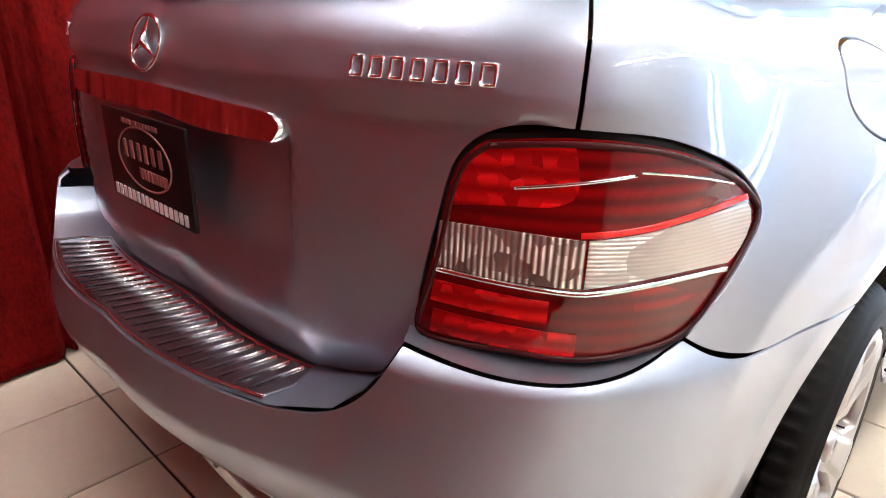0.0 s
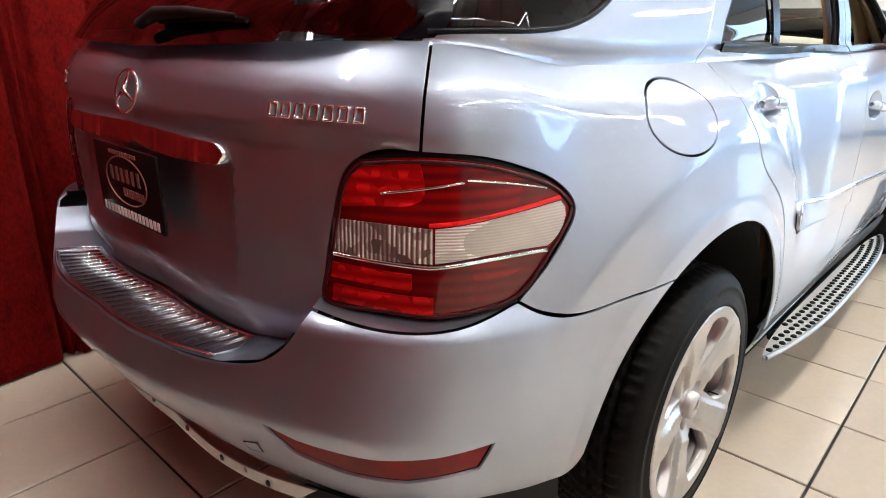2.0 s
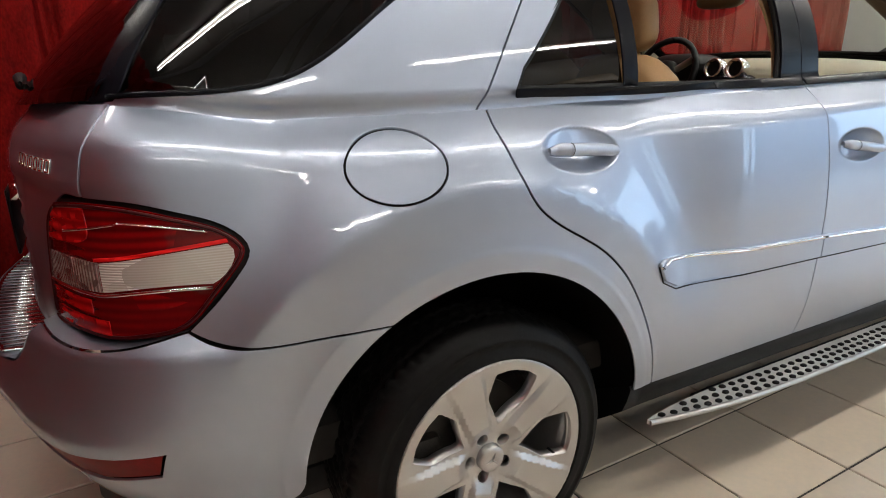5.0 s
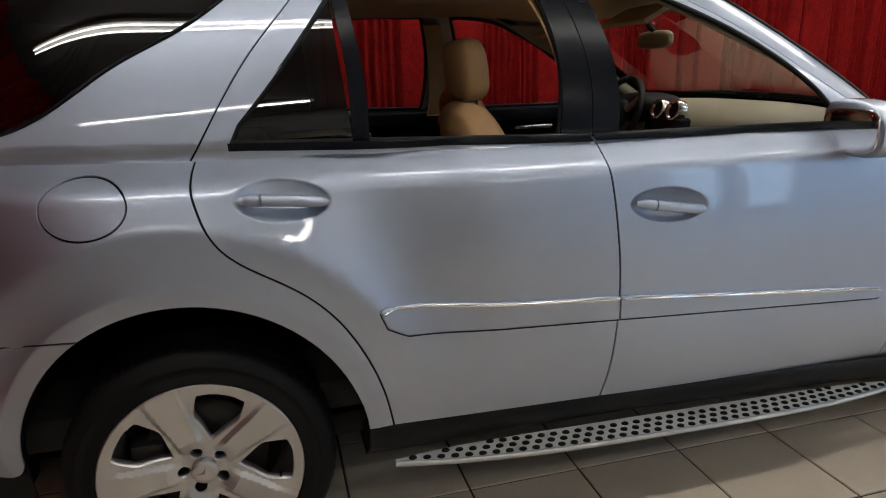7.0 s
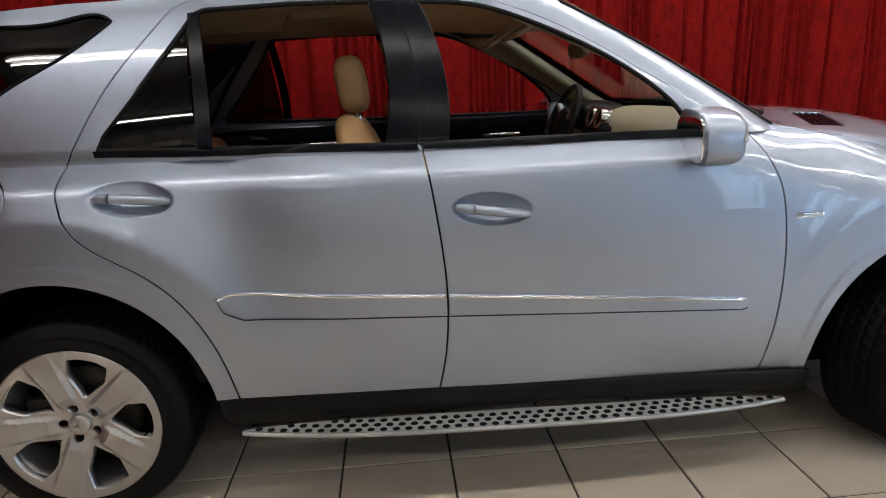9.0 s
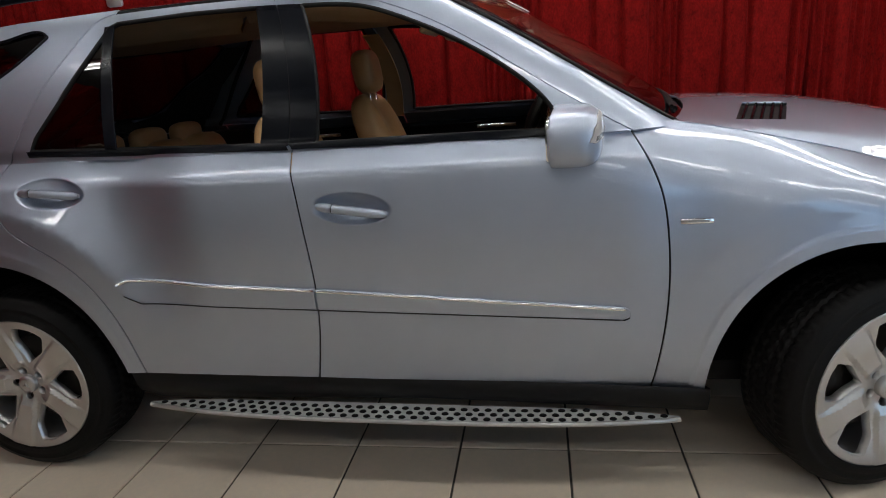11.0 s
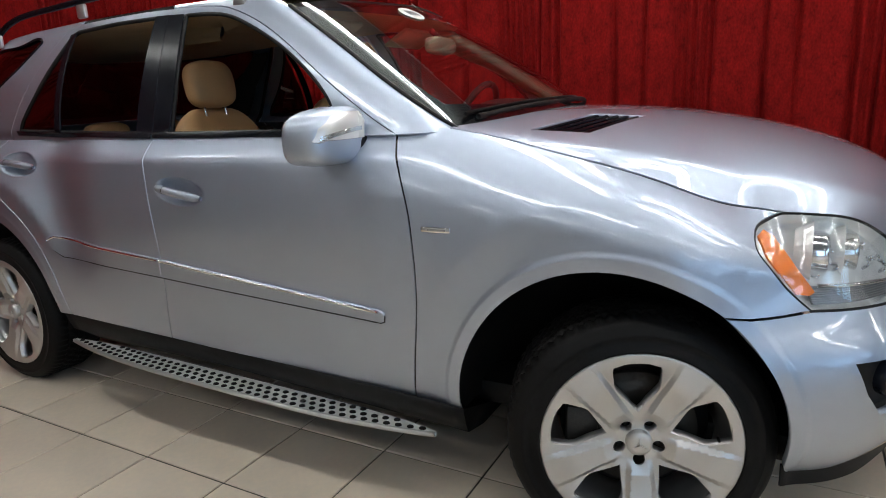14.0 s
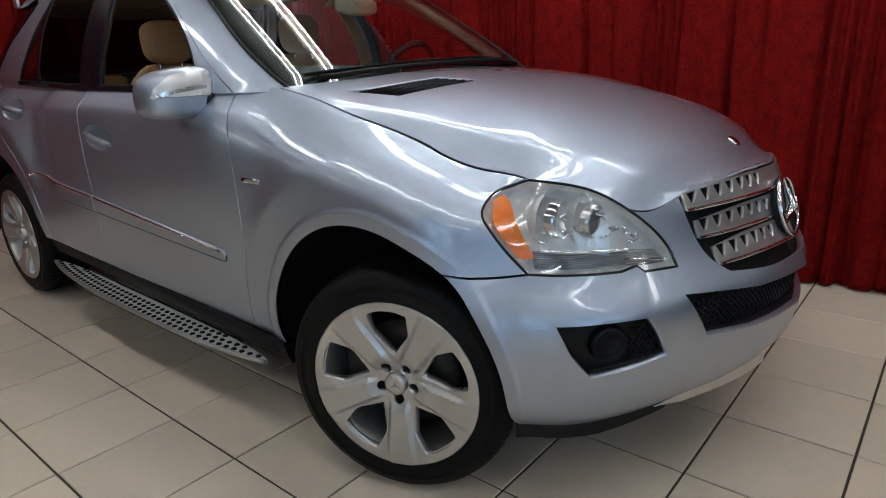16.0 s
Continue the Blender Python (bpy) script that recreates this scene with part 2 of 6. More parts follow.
def inset(x, w, z, bumper, s):
    i = 0.02 * rise(.56, .38, z) + 0.02 * rise(.40, .28, z)
    i = i + .03 * rise(.80, 1.10, z) + .84 * (1 - .5 * sstep(-.60, -.82, x)) * (1 - sstep(2.05, 2.42, x)) * .007 * np.log1p(np.exp((np.asarray(z, float) - 1.10) / .007))
    rr, rf = np.hypot(1.07 * (s - 1.548), z - HUB_Z), np.hypot(1.068 * (s - 4.387), z - HUB_Z)
    rear = 1 - sstep(.45, .85, x)
    i = i + .065 * crease(.652, .80, rr, .006, .055) * rear * sstep(.55, .8, z) * sstep(-.75, -.4, x)
    i = i + .046 * crease(.625, .80, rf, .006, .075) * sstep(2.15, 2.5, x) * sstep(.5, .7, z) * (1 - sstep(3.1, 3.4, x))
    # the flat lip round each wheel opening
    for q, edge, high in ((rr, .505, .002), (rf, .492, .0045)):
        i = i - .004 * (1 - sstep(edge, edge + .06, q)) - high * (1 - sstep(edge, edge + .020, q))
    # the fender rolls over into the bonnet
    zs = 1.183 - .272 * .05 * np.logaddexp(0, (np.asarray(x, float) - 2.34) / .05)
    roll = ROLL(x) + .84 * sstep(2.05, 2.42, x) * .01 * np.logaddexp(0, (zs - 1.10) / .01)
    i = i + roll * np.clip((z - zs) / (.20 - .065 * sstep(2.35, 3.0, x)) + 1, 0, None) ** 2
    # nose and tail
    nose = sstep(2.98, 3.32, x)
    i = i + nose * (FRONT_IN(z) + .018 * rise(.45, .30, z, 1.5))
    tail = 1 - sstep(-.85, -.55, x)
    i = i + tail * (.035 * rise(1.0, 1.2, z) - .010 * (sstep(1.0, 1.03, z)))
    out = sstep(-.40, -.90, x) if bumper else 0.0
    # the bumper: a face that leans back to its top edge, a bend, and a tuck under
    down = lambda c, w: w * np.logaddexp(0, (c - np.asarray(z, float)) / w)
    i = i - out * (.058 * sstep(.76, .712, z) + .215 * down(.71, .006) - .50 * down(.520, .008) + .048 * np.cos(np.clip(np.abs(w) / .62, 0, 1) * math.pi / 2) ** 2 * sstep(.33, .50, z))
    return i


def lower(s, z, bumper=False):
    """The body below the windows: s along the half outline from the tail's middle to the nose's, z up. The right half (y < 0)."""
    s, z = np.broadcast_arrays(np.asarray(s, float), np.asarray(z, float))
    p, d = BASE(s)
    n = np.stack([-d[..., 1], d[..., 0]], -1)
    n /= np.linalg.norm(n, axis=-1, keepdims=True) + 1e-12
    q = p - n * inset(p[..., 0], p[..., 1], z, bumper, s)[..., None]
    out = settle(np.stack([q[..., 0], -q[..., 1], z], -1))
    end = np.minimum(s, BASE_LEN - s)
    out[..., 1] -= (out[..., 1] + end) * sstep(.25, 0, end)
    return out


GB, GB_LEN = spline([(-.885, 0), (-.85, .33), (-.78, .53), (-.63, .675), (-.3, .765), (.155, .80), (1.1, .838), (1.8, .84), (2.24, .795), (2.42, .45), (2.49, 0)])
GT, GT_LEN = spline([(-.50, 0), (-.47, .33), (-.40, .48), (-.25, .565), (0, .60), (.45, .632), (1.05, .637), (1.42, .61), (1.628, .573), (1.74, .33), (1.78, 0)])
ZB, ZT = 1.19, 1.61


# how far the glasshouse's foot is drawn in or out to stand on the shoulder
BELT_X = [-.85, -.75, -.6, -.45, -.3, -.15, 0, .15, .3, .45, .6, .75, .9, 1.2, 1.5, 1.8, 1.95, 2.1, 2.25, 2.4]
BELT_Y = [0, .045, .030, .036, .026, .017, .017, .021, .027, .034, .022, -.006, -.011, -.010, -.012, -.005, .005, .007, .008, 0]


def upper(s, z):
    """The glasshouse; s from 0 (tail's middle) to 1 (nose's)."""
    s, z = np.broadcast_arrays(np.asarray(s, float), np.asarray(z, float))
    k = ((z - ZB) / (ZT - ZB))[..., None]
    b, t = GB(s * GB_LEN)[0], GT(s * GT_LEN)[0]
    q = b * (1 - k) + t * k
    mid = (.035 * 4 * k * (1 - k))[..., 0] * np.where(k[..., 0] > 0, 1, .3)
    c = q - np.array([.75, 0])
    c = c / (np.linalg.norm(c, axis=-1, keepdims=True) + 1e-9)
    q = q + c * mid[..., None] * np.array([.6, 1.0])
    q[..., 0] += .065 * sstep(.79, 1.0, s) * np.clip(k[..., 0], 0, 1.2)
    over = .05 * rise(1.60, 1.70, z)
    q[..., 1] -= over * np.sign(q[..., 1])
    out = settle(np.stack([q[..., 0], -q[..., 1], z], -1))
    out[..., 1] += sstep(1.205, 1.165, z) * np.interp(out[..., 0], BELT_X, BELT_Y) * (q[..., 1] > .3)
    return out


def s_at(fn, x, z, length, **kw):
    """The s at which a surface reaches x at the height z."""
    g = np.linspace(0, length, 900)
    x, z = np.broadcast_arrays(np.asarray(x, float), np.asarray(z, float))
    return np.array([np.interp(a, fn(g, b, **kw)[:, 0], g) for a, b in zip(x.ravel(), z.ravel())]).reshape(x.shape)


# ---------------- building helpers ----------------
from mathutils.geometry import delaunay_2d_cdt

UP = 5.3  # the glasshouse's s runs from 0 to this


def body(s, z, bumper=False):
    s = np.asarray(s, float)
    a = np.where(s < 0, -s, np.where(s > BASE_LEN, 2 * BASE_LEN - s, s))
    p = lower(a, z, bumper)
    p[..., 1] *= np.where((s < 0) | (s > BASE_LEN), -1, 1)
    return p


def tail_bumper(s, z):
    return body(s, z, True)


def house(q, z):
    q = np.asarray(q, float)
    a = np.where(q < 0, -q, np.where(q > UP, 2 * UP - q, q))
    p = upper(a / UP, z)
    p[..., 1] *= np.where((q < 0) | (q > UP), -1, 1)
    return p


def line(pts, step=.014, smooth=True):
    """A curve through the points, as dense points."""
    p = np.array(pts, float)
    if len(p) > 2 and smooth:
        at, n = spline(p)
        return at(np.linspace(0, n, max(2, int(n / step) + 1)))[0]
    out = [p[0]]
    for a, b in zip(p[:-1], p[1:]):
        k = max(1, int(np.linalg.norm(b - a) / step))
        out += [a + (b - a) * (i + 1) / k for i in range(k)]
    return np.array(out)


def ring(*curves):
    """A closed outline from curves end to end; a curve given backwards is turned round."""
    out = np.array(curves[0])
    for c in curves[1:]:
        c = np.array(c)
        if np.linalg.norm(c[-1] - out[-1]) < np.linalg.norm(c[0] - out[-1]):
            c = c[::-1]
        out = np.vstack([out, c])
    keep = [out[0]]
    for q in out[1:]:
        if np.linalg.norm(q - keep[-1]) > .003:
            keep.append(q)
    if np.linalg.norm(keep[-1] - keep[0]) < .003:
        keep.pop()
    return np.array(keep)


def area2(p):
    return (p[:, 0] * np.roll(p[:, 1], -1) - np.roll(p[:, 0], -1) * p[:, 1]).sum()


def shrink(p, d):
    """The outline moved inwards by d."""
    p = ring(p)
    a, b = p - np.roll(p, 1, 0), np.roll(p, -1, 0) - p
    a, b = a / np.linalg.norm(a, axis=1, keepdims=True), b / np.linalg.norm(b, axis=1, keepdims=True)
    n = np.stack([-(a + b)[:, 1], (a + b)[:, 0]], 1)
    n /= np.linalg.norm(n, axis=1, keepdims=True) + 1e-9
    c = np.clip((n * np.stack([-a[:, 1], a[:, 0]], 1)).sum(1), .5, 1)
    return p + n * (d / c)[:, None] * np.sign(area2(p))


def inside(p, q):
    """Which points q lie in the outline p."""
    x, y = q[:, 0][:, None], q[:, 1][:, None]
    a, b = p, np.roll(p, -1, 0)
    cross = (a[:, 1] > y) != (b[:, 1] > y)
    xi = (b[:, 0] - a[:, 0]) * (y - a[:, 1]) / (b[:, 1] - a[:, 1] + 1e-12) + a[:, 0]
    return ((x < xi) & cross).sum(1) % 2 == 1


def near(p, q, d):
    out = np.zeros(len(q), bool)
    for i in range(0, len(q), 400):
        out[i:i + 400] = (np.linalg.norm(q[i:i + 400, None] - p[None], axis=2) < d).any(1)
    return out


def mesh_of(name, verts, faces, material, normals=None, smooth=True):
    me = bpy.data.meshes.new(name)
    me.from_pydata([tuple(v) for v in verts], [], [tuple(int(i) for i in f) for f in faces])
    me.materials.append(material)
    if smooth:
        me.polygons.foreach_set("use_smooth", [True] * len(me.polygons))
    if normals is not None:
        me.normals_split_custom_set(normals)
    me.update()
    return me


def sheet_mesh(name, fn, outline, material, holes=(), step=.03, thick=.006, gap=.0029, lift=0.0, mirror=False, extra=()):
    """A panel cut from a smooth surface fn(u, v), with turned-in edges. Outline and holes in u, v."""
    rings = [shrink(outline, gap)] + [shrink(h, -gap) for h in holes]
    lo, hi = rings[0].min(0), rings[0].max(0)
    gx, gy = np.arange(lo[0], hi[0], step), np.arange(lo[1], hi[1], step * .866)
    q = np.array([(x + (j % 2) * step / 2, y) for j, y in enumerate(gy) for x in gx])
    if len(extra):
        q = np.vstack([q[~near(np.array(extra), q, step * .6)], extra]) if len(q) else np.array(extra)
    ok = inside(rings[0], q)
    for r in rings[1:]:
        ok &= ~inside(r, q)
    ok &= ~near(np.vstack(rings), q, step * .35 if not len(extra) else .006)
    q = q[ok]
    pts, edges, spans = [], [], []
    for r in rings:
        o = len(pts)
        spans.append((o, len(r)))
        pts += [Vector(v) for v in r]
        edges += [(o + i, o + (i + 1) % len(r)) for i in range(len(r))]
    pts += [Vector(v) for v in q]
    vs, _, fs, ov, *_ = delaunay_2d_cdt(pts, edges, [], 0, 1e-6)
    vs = np.array([(v.x, v.y) for v in vs])
    fs = np.array([f for f in fs if len(f) == 3])
    c = vs[fs].mean(1)
    ok = inside(rings[0], c)
    for r in rings[1:]:
        ok &= ~inside(r, c)
    fs = fs[ok]
    e1, e2 = vs[fs[:, 1]] - vs[fs[:, 0]], vs[fs[:, 2]] - vs[fs[:, 0]]
    flip = e1[:, 0] * e2[:, 1] - e1[:, 1] * e2[:, 0] < 0
    fs[flip] = fs[flip][:, ::-1]
    h = 1e-4
    P = fn(vs[:, 0], vs[:, 1])
    N = np.cross(fn(vs[:, 0] + h, vs[:, 1]) - fn(vs[:, 0] - h, vs[:, 1]), fn(vs[:, 0], vs[:, 1] + h) - fn(vs[:, 0], vs[:, 1] - h))
    N /= np.linalg.norm(N, axis=1, keepdims=True) + 1e-15
    P = P + N * lift
    verts, faces, nor = [*P], [*map(tuple, fs)], []
    nor = [tuple(N[i]) for f in fs for i in f]
    # the turned-in edge, along every border
    count = {}
    for f in fs:
        for i in range(3):
            a, b = int(f[i]), int(f[(i + 1) % 3])
            count[(a, b)] = 1
    border = [(a, b) for (a, b) in count if (b, a) not in count]
    back = {}
    if thick:
        for a, b in border:
            for v in (a, b):
                if v not in back:
                    back[v] = len(verts)
                    verts.append(P[v] - N[v] * thick)
            faces.append((b, a, back[a], back[b]))
            nor += [(0, 0, 0)] * 4
    if mirror:
        verts = [np.array(v) * (1, -1, 1) for v in verts]
        out, k = [], 0
        faces2 = []
        for f in faces:
            m = [nor[k + i] for i in range(len(f))]
            k += len(f)
            faces2.append(tuple(reversed(f)))
            out += [(n[0], -n[1], n[2]) for n in reversed(m)]
        faces, nor = faces2, out
    return mesh_of(name, verts, faces, material, nor)


def put(name, me, parent=None, label="", m=None):
    ob = new(name, me)
    if parent is not None:
        ob.parent = parent
    if m is not None:
        ob.matrix_basis = m
    if label:
        ob["label"] = label
    return ob


def panel(name, fn, outline, material, parent, label="", sides=2, **kw):
    """A panel on the right flank and its twin on the left one; sides=1: one alone, across the middle."""
    made = [put(name, sheet_mesh(name, fn, outline, material, **kw), parent, label)]
    if sides == 2:
        made.append(put(name, sheet_mesh(name, fn, outline, material, mirror=True, **kw), parent, label))
    return made


def part(name, bm, material, parent, label="", m=None, smooth=True):
    me = bpy.data.meshes.new(name)
    bm.to_mesh(me)
    bm.free()
    me.materials.append(material)
    if smooth:
        me.polygons.foreach_set("use_smooth", [True] * len(me.polygons))
        me.set_sharp_from_angle(angle=radians(38))
    return put(name, me, parent, label, m)


def box(bm, lo, hi, bevel=0.0, seg=2, m=None):
    r = bmesh.ops.create_cube(bm, size=1)
    bmesh.ops.scale(bm, vec=Vector(hi) - Vector(lo), verts=r["verts"])
    bmesh.ops.translate(bm, vec=(Vector(hi) + Vector(lo)) / 2, verts=r["verts"])
    vs = r["verts"]
    if bevel:
        e = list({e for v in vs for e in v.link_edges})
        b = bmesh.ops.bevel(bm, geom=e, offset=bevel, segments=seg, affect="EDGES", profile=.5)
        vs = list({v for f in b["faces"] for v in f.verts} | {v for v in vs if v.is_valid})
    if m is not None:
        bmesh.ops.transform(bm, matrix=m, verts=vs)
    return bm


def revolve(profile, n=64, axis="y", closed=False):
    """Verts and faces of a profile (radius, along) turned round an axis."""
    p = np.array(profile, float)
    a = np.linspace(0, 2 * math.pi, n, endpoint=False)
    v = np.array([(r * math.cos(t), h, r * math.sin(t)) if axis == "y" else (r * math.cos(t), r * math.sin(t), h) for t in a for r, h in p])
    k, f = len(p), []
    for i in range(n):
        for j in range(k if closed else k - 1):
            f.append((i * k + j, i * k + (j + 1) % k, ((i + 1) % n) * k + (j + 1) % k, ((i + 1) % n) * k + j))
    return v, f


def tube_mesh(name, pts, r, material, n=10, taper=None):
    """A rod along points."""
    p = np.array(pts, float)
    t = np.gradient(p, axis=0)
    t /= np.linalg.norm(t, axis=1, keepdims=True)
    up = np.array([0, 0, 1.0]) if abs(t[0][2]) < .9 else np.array([1.0, 0, 0])
    v, f = [], []
    for i, (c, d) in enumerate(zip(p, t)):
        u = np.cross(d, up)
        u /= np.linalg.norm(u)
        w = np.cross(u, d)
        rr = r * (taper[i] if taper is not None else 1)
        v += [c + rr * (math.cos(a) * u + math.sin(a) * w) for a in np.linspace(0, 2 * math.pi, n, endpoint=False)]
    for i in range(len(p) - 1):
        for j in range(n):
            f.append((i * n + j, i * n + (j + 1) % n, (i + 1) * n + (j + 1) % n, (i + 1) * n + j))
    f += [tuple(range(n)), tuple(range((len(p) - 1) * n, len(p) * n))[::-1]]
    return mesh_of(name, v, f, material)


def blob(bm, centre, size, e=2.5, n=20, m=None):
    """A rounded cushion: a superellipsoid."""
    vs = []
    for i in range(n + 1):
        a = -math.pi / 2 + math.pi * i / n
        row = []
        for j in range(2 * n):
            b = math.pi * j / n
            g = lambda v: math.copysign(abs(v) ** (2 / e), v)
            row.append(bm.verts.new((centre[0] + size[0] * g(math.cos(a)) * g(math.cos(b)), centre[1] + size[1] * g(math.cos(a)) * g(math.sin(b)), centre[2] + size[2] * g(math.sin(a)))))
        vs.append(row)
    for i in range(n):
        for j in range(2 * n):
            k = (j + 1) % (2 * n)
            try:
                bm.faces.new((vs[i][j], vs[i][k], vs[i + 1][k], vs[i + 1][j]))
            except ValueError:
                pass
    allv = [v for r in vs for v in r]
    if m is not None:
        bmesh.ops.transform(bm, matrix=m, verts=allv)
    bmesh.ops.remove_doubles(bm, verts=allv, dist=1e-5)
    return bm


# ---------------- the showroom ----------------
def plain_box(name, lo, hi, material, label="", category="", kind="structure"):
    bm = bmesh.new()
    box(bm, lo, hi)
    return tagged(part(name, bm, material, None, smooth=False), label, category, kind=kind)


floor = plain_box("floor", (-7, -6.2, -.2), (10.2, 4, -.006), GROUT, "cream ceramic tile floor with dark grout joints", "floor")
PX, PY, X0, Y0 = .4035, .4035, .386, -1.155
ceiling = plain_box("ceiling", (-7, -6.2, 3.4), (10.2, 4, 3.6), CEIL, "plain grey-painted showroom ceiling", "ceiling")
plain_box("wall_rear", (-7.2, -6.2, -.2), (-7, 4.2, 3.6), WALLD, "dark painted wall behind the car", "wall")
plain_box("wall_back", (-7, 4, -.2), (10.2, 4.2, 3.6), WALLW, "off-white painted wall behind the curtain", "wall")


def glazed_wall(name, lo, hi, axis, openings, finish=None):
    """A wall along an axis with window openings from 0.35 to 2.9 m and daylight behind them."""
    other = 1 - axis
    cuts = [lo] + [c for o in openings for c in o] + [hi]

    def piece(a, b, z0, z1, mat_, d=(0, .2)):
        p, q = [0, 0, z0], [0, 0, z1]
        p[axis], q[axis] = a, b
        base = 10.0 if axis == 1 else -6.2
        p[other], q[other] = base + d[0], base + d[1]
        bm = bmesh.new()
        return box(bm, p, q)
    bm = piece(lo, hi, -.2, .35, WALLW)
    for src in (piece(lo, hi, 2.9, 3.6, WALLW), *(piece(a, b, .35, 2.9, WALLW) for a, b in zip(cuts[::2], cuts[1::2]))):
        me = bpy.data.meshes.new("piece")
        src.to_mesh(me)
        src.free()
        bm.from_mesh(me)
        bpy.data.meshes.remove(me)
    wall = tagged(part(name, bm, finish or WALLW, None, smooth=False), "painted showroom wall with bright shop windows", "wall", kind="structure")
    for i, (a, b) in enumerate(openings):
        win = put("window", None, wall)
        k = max(1, int((b - a) / 1.5))
        for j in range(k + 1):
            c = a + (b - a) * j / k
            part("mullion", piece(c - .03, c + .03, .35, 2.9, STEEL, (.06, .14)), STEEL, win, smooth=False)
        part("daylight", piece(a - .1, b + .1, .3, 2.95, DAY, (.26, .28) if axis == 1 else (-.08, -.06)), DAY, win, "bright daylight outside", smooth=False)
    return wall


glazed_wall("wall_front", -6.2, 4, 1, [(-5.9, -2.9), (-2.5, -1.3)])
glazed_wall("wall_side", -7, 10, 0, [(4.9, 5.7), (6.0, 6.8)], WALLM)


def curtain_y(x):
    return 1.275 + .108 * x


def velvet_panel(x0, x1, seed, place=None):
    rng = random.Random(seed)
    folds, run, x = [], [], x0
    while x < x1 + .3:
        if not run:
            run = [rng.uniform(.030, .065) for _ in range(rng.randint(2, 6))] + [rng.uniform(.11, .36) for _ in range(rng.randint(1, 3))]
        w = run.pop(0)
        folds.append((x + w / 2, w, rng.uniform(.6, 1.0) * (min(.10, w * 1.9) if w < .1 else .105), rng.uniform(-.012, .012)))
        x += w
    xs, zs = np.arange(x0, x1 + .001, .0085), np.array([0.012, .05, .2, .5, .8, 1.1, 1.4, 1.7, 2.0, 2.4, 2.8, 3.2])
    v, f = [], []
    for zi in zs:
        for xx in xs:
            d = 0.0
            for c, w, a, lean in folds:
                u = (xx - c - lean * (zi - 1.5)) / w
                if abs(u) < .75:
                    d += a * (math.cos(math.pi * u / 1.5) ** 2 if w < .1 else 1 / (1 + math.exp((abs(u) - .47) * 34 * w / .2)))
            wob = .008 * math.sin(xx * 9 + zi * 2.3 + seed) + .006 * math.sin(zi * 5 + xx * 21)
            v.append((xx, (curtain_y(xx) if place is None else 0) - d - wob + .04, zi))
    k = len(xs)
    for i in range(len(zs) - 1):
        for j in range(k - 1):
            f.append((i * k + j, i * k + j + 1, (i + 1) * k + j + 1, (i + 1) * k + j))
    me = mesh_of("curtain", v, f, VELVET)
    ob = put("curtain", me, m=place)
    so = ob.modifiers.new("cloth", "SOLIDIFY")
    so.thickness, so.offset = .004, -1
    return tagged(ob, "dark red crushed-velvet curtain hanging in folds to the floor", "curtain", "velvet curtains along the wall")


for i, (a, b) in enumerate(((-2.02, -1.52), (-1.54, .05), (.03, 1.85), (1.83, 3.65), (3.63, 5.4), (5.38, 6.3))):
    velvet_panel(a, b, 11 + i)
for i, (a, b) in enumerate(((1.25, 1.92), (1.9, 3.82), (3.8, 5.72))):
    velvet_panel(a, b, 31 + i, pose(-1.95, -4.62, 0, 0, 0, 90))
bm = bmesh.new()
box(bm, (-2.0, -.02, 3.2), (6.4, .02, 3.26), .004)
tagged(part("curtain_rail", bm, STEEL, None, m=pose(0, 1.275, 0, 0, 0, math.degrees(math.atan(.108)))), "steel rail from which the velvet curtains hang", "rail")


def tube_light(x, y, turn=0):
    root = tagged(new("fluorescent_light"), "white twin-tube fluorescent batten on the ceiling", "ceiling light", "ceiling lights")
    bm = bmesh.new()
    box(bm, (-1.22, -.09, .05), (1.22, .09, .13), .008)
    part("batten", bm, WALLW, root)
    for dy in (-.05, .05):
        put("tube", tube_mesh("tube", [(-1.18, dy, .02), (0, dy, .02), (1.18, dy, .02)], .0135, TUBE, 8), root, "lit white tube")
    root.matrix_basis = pose(x, y, 3.26, 0, 0, turn)
    return root


for x in (-.55, 2.1, 4.7, 7.3):
    tube_light(x, -1.75)
for x in (-1.2, 2.4, 6.4):
    tube_light(x, -4.6)
for x in (7.4, 8.9):
    tube_light(x, .6)
for x in (1.75, 4.4):
    tube_light(x, -.05)
    # second batten alongside, added only to strengthen the light from above the car
    tube_light(x, .55)
tube_light(-.95, .45)


# ---------------- the car ----------------
car = tagged(new("car"), "silver-blue metallic SUV with alloy wheels and lowered side windows", "car")

S0 = 1.556  # s at the rear hub; along the flank s runs with x


ARCH_ZR = .360  # height of the rear opening's middle


def arch_z(cs):
    return ARCH_ZR if cs < 3 else HUB_Z


def arch(cs, a, b, z0, z1, n=40):
    """The wheel opening's edge from the rear lower end over the top to the front lower end."""
    cz = arch_z(cs)
    t0, t1 = math.pi - math.asin((z0 - cz) / b), math.asin((z1 - cz) / b)
    return np.array([(cs + a * math.cos(t), cz + b * math.sin(t)) for t in np.linspace(t0, t1, n)])


def arch_between(cs, a, b, t0, t1, n=30):
    return np.array([(cs + a * math.cos(t), arch_z(cs) + b * math.sin(t)) for t in np.linspace(radians(t0), radians(t1), n)])


def belt(s):
    """Where flank and glasshouse meet."""
    return 1.163 + .006 * sstep(2.6, 1.6, s) * 0 + .004 * sstep(3.2, 3.8, s)


def top(a, b):
    return np.array([(s, float(belt(s)) + .006) for s in np.linspace(a, b, max(3, int(abs(b - a) / .03)))])


